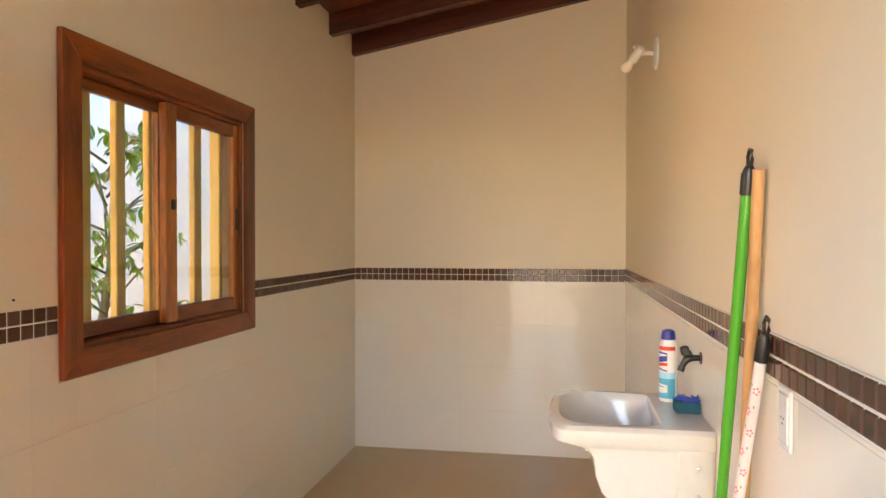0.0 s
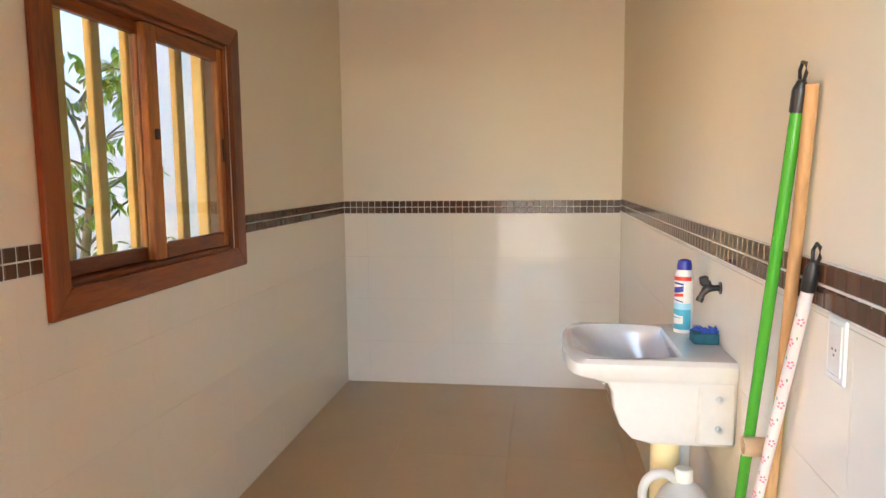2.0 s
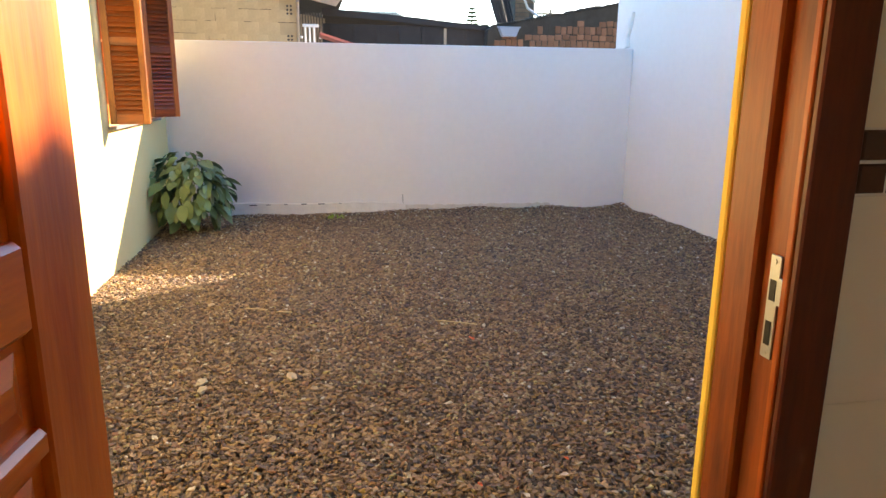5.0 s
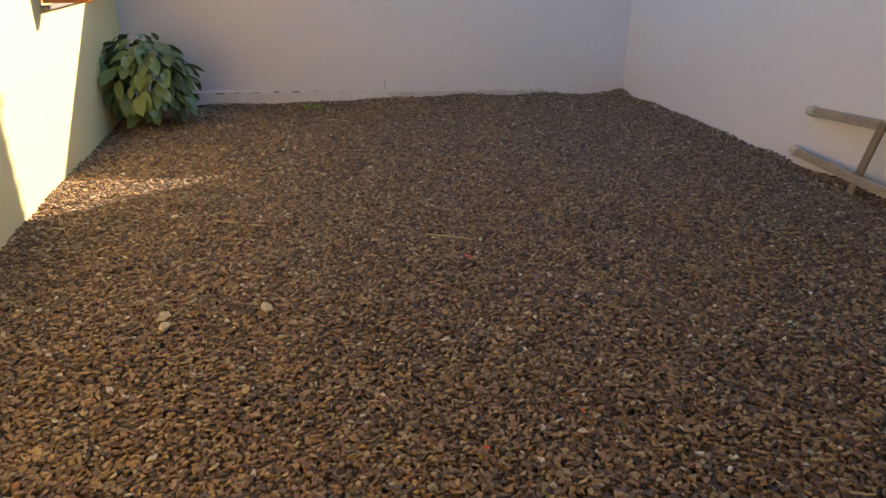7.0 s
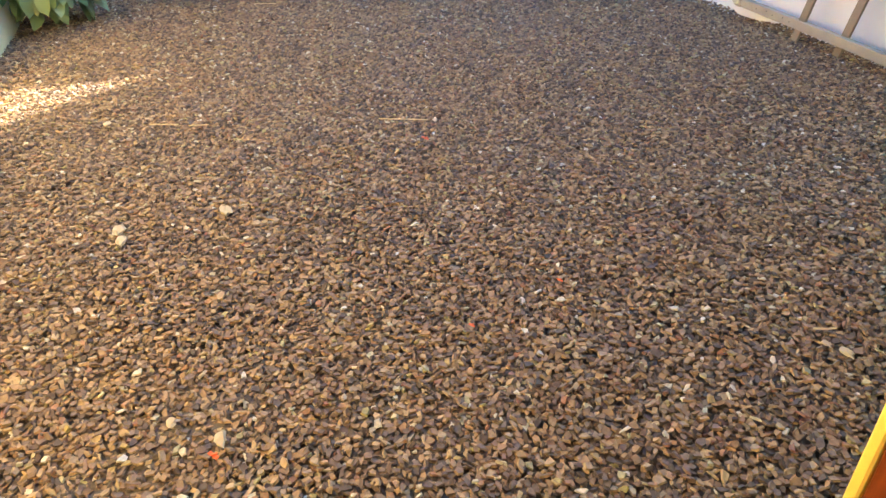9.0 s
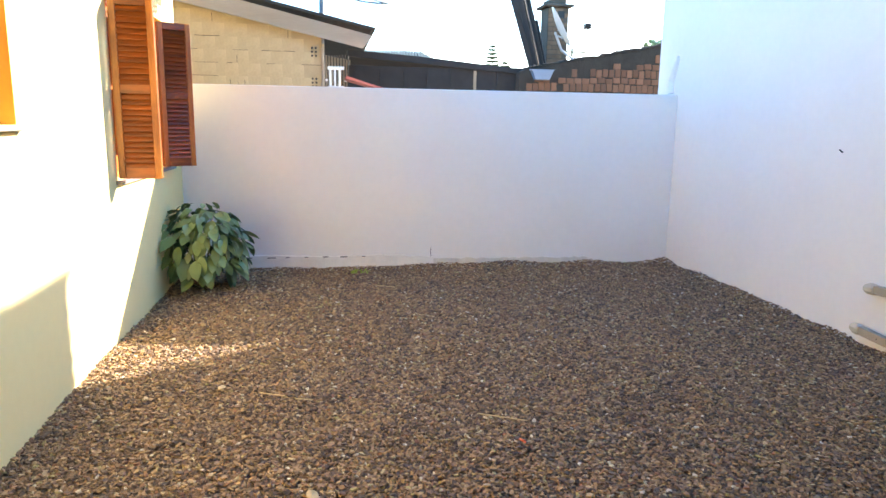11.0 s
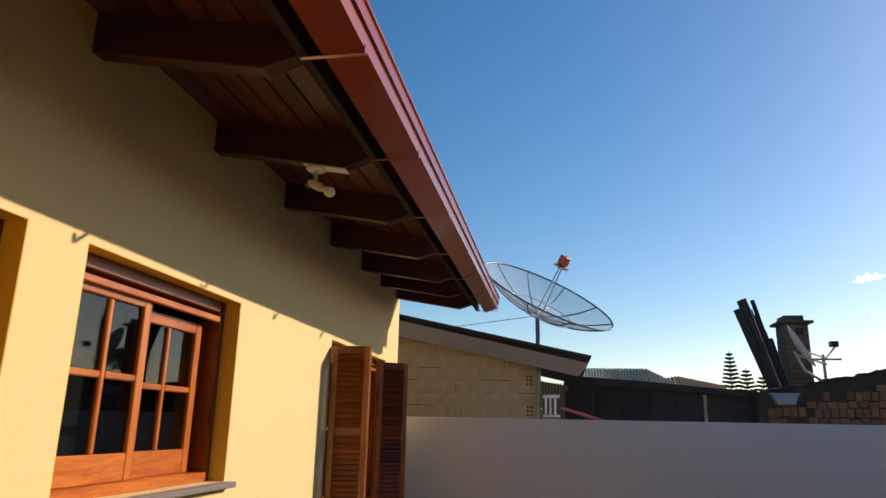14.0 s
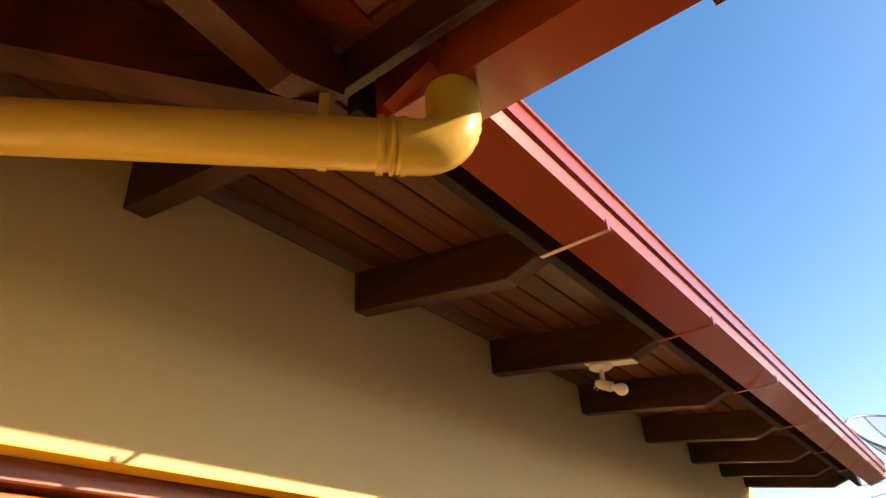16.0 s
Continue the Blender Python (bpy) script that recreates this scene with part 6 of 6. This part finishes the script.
def gravel_mesh(name, x0, x1, pitch, size):
    """Flat angular chips, scattered in a jittered grid, each a bent prism of ten corners."""
    xs, ys = np.arange(x0, x1, pitch), np.arange(YH + 0.005, YS - 0.005, pitch)
    gx, gy = np.meshgrid(xs, ys, indexing="ij")
    n = gx.size
    px = gx.ravel() + gr.uniform(-0.5, 0.5, n) * pitch
    py = np.clip(gy.ravel() + gr.uniform(-0.5, 0.5, n) * pitch, YH + 0.004, YS - 0.004)
    hump = 0.012 * np.sin(px * 2.1 + 1) * np.sin(py * 1.7) + 0.006 * np.sin(px * 7.3) * np.sin(py * 6.1)
    edge = 0.032 * np.exp(-(px - XB) / 0.12) + 0.03 * np.exp(-(YS - py) / 0.10) + 0.015 * np.exp(-(py - YH) / 0.06)
    edge *= 0.75 + 0.35 * np.sin(px * 9 + py * 7)
    pz = G - 0.012 + gr.uniform(-0.006, 0.012, n) + hump + edge
    k = 5
    ang = np.sort(gr.uniform(0, 1, (n, k)) * 0.9 + np.arange(k) * 1.0, axis=1) * 2 * np.pi / k
    rad = size * gr.uniform(0.55, 1.15, (n, k)) * gr.uniform(0.6, 1.25, (n, 1))
    lx, ly = np.cos(ang) * rad, np.sin(ang) * rad * gr.uniform(0.45, 0.9, (n, 1))
    th = size * gr.uniform(0.10, 0.24, (n, 1))
    loc = np.zeros((n, 2 * k, 3))
    loc[:, :k, 0], loc[:, :k, 1], loc[:, :k, 2] = lx, ly, -th
    loc[:, k:, 0], loc[:, k:, 1], loc[:, k:, 2] = lx * 0.88, ly * 0.88, th * gr.uniform(0.75, 1.25, (n, k))
    a, b, c = gr.uniform(0, 2 * np.pi, n), gr.normal(0, 0.32, n), gr.normal(0, 0.32, n)
    ca, sa, cb, sb, cc, sc = np.cos(a), np.sin(a), np.cos(b), np.sin(b), np.cos(c), np.sin(c)
    Rz = np.stack([np.stack([ca, -sa, 0 * a], -1), np.stack([sa, ca, 0 * a], -1), np.stack([0 * a, 0 * a, 1 + 0 * a], -1)], 1)
    Ry = np.stack([np.stack([cb, 0 * a, sb], -1), np.stack([0 * a, 1 + 0 * a, 0 * a], -1), np.stack([-sb, 0 * a, cb], -1)], 1)
    Rx = np.stack([np.stack([1 + 0 * a, 0 * a, 0 * a], -1), np.stack([0 * a, cc, -sc], -1), np.stack([0 * a, sc, cc], -1)], 1)
    Rm = Ry @ Rx @ Rz
    co = np.einsum("nij,nkj->nki", Rm, loc) + np.stack([px, py, pz], -1)[:, None, :]
    base = (np.arange(n) * 2 * k)[:, None]
    quads = np.array([[i, (i + 1) % k, k + (i + 1) % k, k + i] for i in range(k)]).ravel()
    loops = np.concatenate([base + np.arange(k, 2 * k)[None, :], base + quads[None, :]], 1).ravel()
    tot = np.tile(np.array([k] + [4] * k), n)
    start = np.concatenate([[0], np.cumsum(tot)[:-1]])
    me = bpy.data.meshes.new(name)
    me.vertices.add(n * 2 * k)
    me.vertices.foreach_set("co", co.ravel())
    me.loops.add(len(loops))
    me.loops.foreach_set("vertex_index", loops)
    me.polygons.add(len(tot))
    me.polygons.foreach_set("loop_start", start)
    me.update(calc_edges=True)
    me.validate()
    me.shade_flat()
    me.materials.append(M_GRAVEL)
    return tagged(new(name, me), "brown and grey crushed slate gravel covering the yard", "gravel", kind="stuff")


gravel_mesh("gravel", -4.4, -0.16, 0.0155, 0.0178)
gravel_mesh("gravel", XB + 0.01, -4.4, 0.019, 0.0205)

# ---- bricks of the old wall and of the neighbour's wall ----
def brick_mesh(name, x, y, z, m, bevel):
    bm = bmesh.new()
    add_box(bm, 0, x, 0, y, 0, z, bevel)
    me = bpy.data.meshes.new(name)
    bm.to_mesh(me)
    bm.free()
    me.materials.append(m)
    return me


rb = random.Random(11)
b1, b2 = brick_mesh("brick", 0.02, 0.078, 0.108, M_REDB, 0.005), brick_mesh("brick", 0.02, 0.104, 0.078, M_REDB, 0.005)
row = 0
z = 1.70
while z < 2.55:
    y = 3.62 + rb.uniform(0, 0.08)
    h = 0.118 if row % 2 == 0 else 0.088
    while y < 5.9:
        if z + h < 2.11 + 0.17 * (y - 3.72) + rb.uniform(-0.07, 0.05) and noise.noise(Vector((y * 2.3, z * 3.1, 4.0))) + rb.uniform(-0.2, 0.2) > -0.36:
            o = new("brick", (b1, b2)[row % 2])
            o.parent = bw
            o.location = (-0.006 + rb.uniform(-0.005, 0.006), y, z + rb.uniform(-0.012, 0.012))
            o.rotation_euler = (rb.uniform(-0.05, 0.05), 0, 0)
        y += (0.086 if row % 2 == 0 else 0.112) + rb.uniform(0, 0.008)
    z += h
    row += 1
b3 = brick_mesh("brick", 0.008, 0.2545, 0.1495, M_NBRICK, 0.001)
z, row = 1.66, 0
while z < 3.1:
    y = -1.6 + (0.12 if row % 2 else 0) + rb.uniform(-0.01, 0.01)
    while y + 0.253 < 0.905:
        if z + 0.15 < zt(y + 0.252) - 0.03:
            o = new("brick", b3)
            o.parent = nh
            o.location = (-0.005 + rb.uniform(-0.0015, 0.0015), y, z - G)
        y += 0.2555
    z += 0.1505
    row += 1
for i in range(46):
    zc = 1.66 + 0.1505 * rb.randrange(0, 9)
    yc = rb.uniform(-1.1, 0.70)
    if zc > zt(yc) - 0.2:
        continue
    bm = bmesh.new()
    if rb.random() < 0.3:
        add_box(bm, 0.0045, 0.0065, yc, yc + 0.005, zc - G, zc - G + rb.uniform(0.04, 0.12))
    else:
        add_box(bm, 0.0045, 0.0065, yc, yc + rb.uniform(0.05, 0.30), zc - G - 0.002, zc - G + rb.uniform(0.001, 0.004))
    part("open_joint", bm, M_DARKW, nh)
for zc in (1.86, 2.22):
    for i in range(2):
        for j in range(3):
            bm = bmesh.new()
            add_cyl(bm, (0.0, 0.80 + 0.045 * i, zc + 0.045 * j - G), (0.014, 0.80 + 0.045 * i, zc + 0.045 * j - G), 0.014, seg=8)
            part("vent_hole", bm, M_BLACKP, nh)


# ---- wall tiles, mosaic and floor tiles ----
def tile_mesh(name, w, h, t, m, bevel=0.00015):
    """A tile in the x-z plane, its face towards -y."""
    me = bpy.data.meshes.new(name)
    v = [(0, 0, 0), (w, 0, 0), (w, 0, h), (0, 0, h), (bevel, -t, bevel), (w - bevel, -t, bevel), (w - bevel, -t, h - bevel), (bevel, -t, h - bevel)]
    f = [(4, 5, 6, 7), (0, 1, 5, 4), (1, 2, 6, 5), (2, 3, 7, 6), (3, 0, 4, 7)]
    me.from_pydata(v, [], f)
    me.materials.append(m)
    return me


cache = {}


def lay(parent, place, a0, a1, z0, z1, w, h, t, m, name, cuts=(), gap=0.0004, start=None):
    """Lay tiles over a rectangle of a wall, in steps of w and h, cut at openings."""
    z = z0
    count = 0
    while z < z1 - 0.004:
        ze = min(z + h, z1)
        a = start if start is not None else a0
        while a < a1 - 0.004:
            s, e = max(a, a0), min(a + w, a1)
            if e > s + 0.004:
                pieces = [(s, e, z, ze)]
                for (c0, c1, d0, d1) in cuts:
                    out = []
                    for (p, q, r, u) in pieces:
                        if q <= c0 or p >= c1 or u <= d0 or r >= d1:
                            out.append((p, q, r, u))
                            continue
                        if p < c0:
                            out.append((p, c0, r, u))
                        if q > c1:
                            out.append((c1, q, r, u))
                        if r < d0:
                            out.append((max(p, c0), min(q, c1), r, d0))
                        if u > d1:
                            out.append((max(p, c0), min(q, c1), d1, u))
                    pieces = out
                for (p, q, r, u) in pieces:
                    ww, hh = q - p - gap, u - r - gap
                    if ww < 0.004 or hh < 0.004:
                        continue
                    key = (name, round(ww, 4), round(hh, 4))
                    if key not in cache:
                        cache[key] = tile_mesh(name, ww, hh, t, m)
                    o = new(name, cache[key])
                    o.parent = parent
                    o.matrix_local = place(p + gap / 2, r + gap / 2)
                    count += 1
            a += w
        z += h
    return count


def on_north(a, z):
    return Matrix.Translation((a, N + 0.003, z))


def on_west(a, z):
    return Matrix(((0, -1, 0, -0.003), (1, 0, 0, a), (0, 0, 1, z), (0, 0, 0, 1)))


TT = 0.0036
door_cut = (DY0 - 0.05, DY1 + 0.05, -1, DZ + 0.05)
win_cut = (WY0, WY1, WZ0, WZ1)
lay(wall_n, on_north, 0.0, W, 0.0, 1.2, 0.595, 0.30, TT, M_TILE, "tile", start=-0.43)
lay(wall_w, on_west, S, N, 0.0, 1.2, 0.6, 0.30, TT, M_TILE, "tile", (door_cut, win_cut), start=S - 0.2)


def lay_east(z0, z1, w, h, m, name, t):
    z = z0
    while z < z1 - 0.004:
        a = S
        while a < N - 0.004:
            ww, hh = min(w, N - a) - 0.0007, min(h, z1 - z) - 0.0007
            key = (name, round(ww, 4), round(hh, 4))
            if key not in cache:
                cache[key] = tile_mesh(name, ww, hh, t, m)
            o = new(name, cache[key])
            o.parent = wall_e
            o.matrix_local = Matrix(((0, 1, 0, W + 0.003), (-1, 0, 0, a + ww + 0.00035), (0, 0, 1, z + 0.00035), (0, 0, 0, 1)))
            a += w
        z += h


lay_east(0.0, 1.209, 0.6, 0.30, M_TILE, "tile", TT)
# mosaic bands on pale grout
for nm, b in (("mosaic_backing", (0.0, W, N - 0.0005, N + 0.003, 1.2, 1.29)), ("mosaic_backing", (-0.003, 0.0005, DY1 + 0.09, 1.955, 1.2, 1.29)), ("mosaic_backing", (-0.003, 0.0005, 3.225, N - 0.001, 1.2, 1.29)), ("mosaic_backing", (-0.003, 0.0005, S, DY0 - 0.09, 1.2, 1.29)), ("mosaic_backing", (W - 0.0005, W + 0.003, S, N - 0.001, 1.209, 1.299))):
    box_part(nm, b, M_MOSGROUT, wall_n if b[3] > N else (wall_w if b[0] < 0.1 else wall_e), 0)


def mosaic(parent, fn, a0, a1):
    p = 0.0435
    n = max(1, round((a1 - a0) / p))
    p = (a1 - a0) / n
    me = cache.setdefault(("mos", round(p, 4)), tile_mesh("mosaic_tile", p - 0.004, 0.0392, 0.0035, M_MOSAIC, 0.003))
    for i in range(n):
        for j in range(2):
            o = new("mosaic_tile", me)
            o.parent = parent
            o.matrix_local = fn(a0 + i * p + 0.002, 1.2035 + j * 0.044, p - 0.004)


mosaic(wall_n, lambda a, z, w: Matrix.Translation((a, N - 0.0005, z)), 0.002, W - 0.002)
mosaic(wall_w, lambda a, z, w: Matrix(((0, -1, 0, 0.0005), (1, 0, 0, a), (0, 0, 1, z), (0, 0, 0, 1))), DY1 + 0.09, 1.955)
mosaic(wall_w, lambda a, z, w: Matrix(((0, -1, 0, 0.0005), (1, 0, 0, a), (0, 0, 1, z), (0, 0, 0, 1))), 3.225, N - 0.004)
mosaic(wall_w, lambda a, z, w: Matrix(((0, -1, 0, 0.0005), (1, 0, 0, a), (0, 0, 1, z), (0, 0, 0, 1))), -0.2, DY0 - 0.09)
mosaic(wall_e, lambda a, z, w: Matrix(((0, 1, 0, W - 0.0005), (-1, 0, 0, a + w), (0, 0, 1, z + 0.009), (0, 0, 0, 1))), 0.4, N - 0.004)
# floor tiles
y = N
while y > S:
    x = 0.0
    while x < W:
        ww, hh = min(0.6, W - x) - 0.0008, min(0.6, y - S) - 0.0008
        if ww > 0.01 and hh > 0.01:
            key = ("floor", round(ww, 4), round(hh, 4))
            if key not in cache:
                cache[key] = tile_mesh("floor_tile", ww, hh, 0.006, M_FLOOR, 0.0004)
            o = new("floor_tile", cache[key])
            o.parent = floor
            o.matrix_local = Matrix(((1, 0, 0, x + 0.001), (0, 0, 1, y - hh - 0.001), (0, -1, 0, -0.004), (0, 0, 0, 1))) @ Matrix.Identity(4)
        x += 0.6
    y -= 0.6
th = thing("door_threshold", "grey stone threshold in the doorway", "threshold")
box_part("slab", (-0.17, 0.0, DY0 + 0.002, DY1 - 0.002, -0.06, -0.004), M_STONE_SILL, th, 0.004)
# bare plaster edge at the foot of the garden wall
bm = bmesh.new()
rr = random.Random(2)
n = 70
pts = [(YH + 0.6 + i * 0.055, -0.04 + rr.uniform(-0.012, 0.012) - 0.0003 * i) for i in range(n)]
vsl = [bm.verts.new((XB + 0.006, y, G - 0.05)) for y, z in pts]
vsh = [bm.verts.new((XB + 0.006, y, z + 0.02)) for y, z in pts]
vsb = [bm.verts.new((XB - 0.001, y, z + 0.026)) for y, z in pts]
for i in range(n - 1):
    bm.faces.new((vsl[i], vsl[i + 1], vsh[i + 1], vsh[i]))
    bm.faces.new((vsh[i], vsh[i + 1], vsb[i + 1], vsb[i]))
part("bare_foot", bm, mat("bare_pale_plaster", (0.62, 0.58, 0.52), rough=0.95, spread=0.2, scale=12, bump=0.6), wall_b)
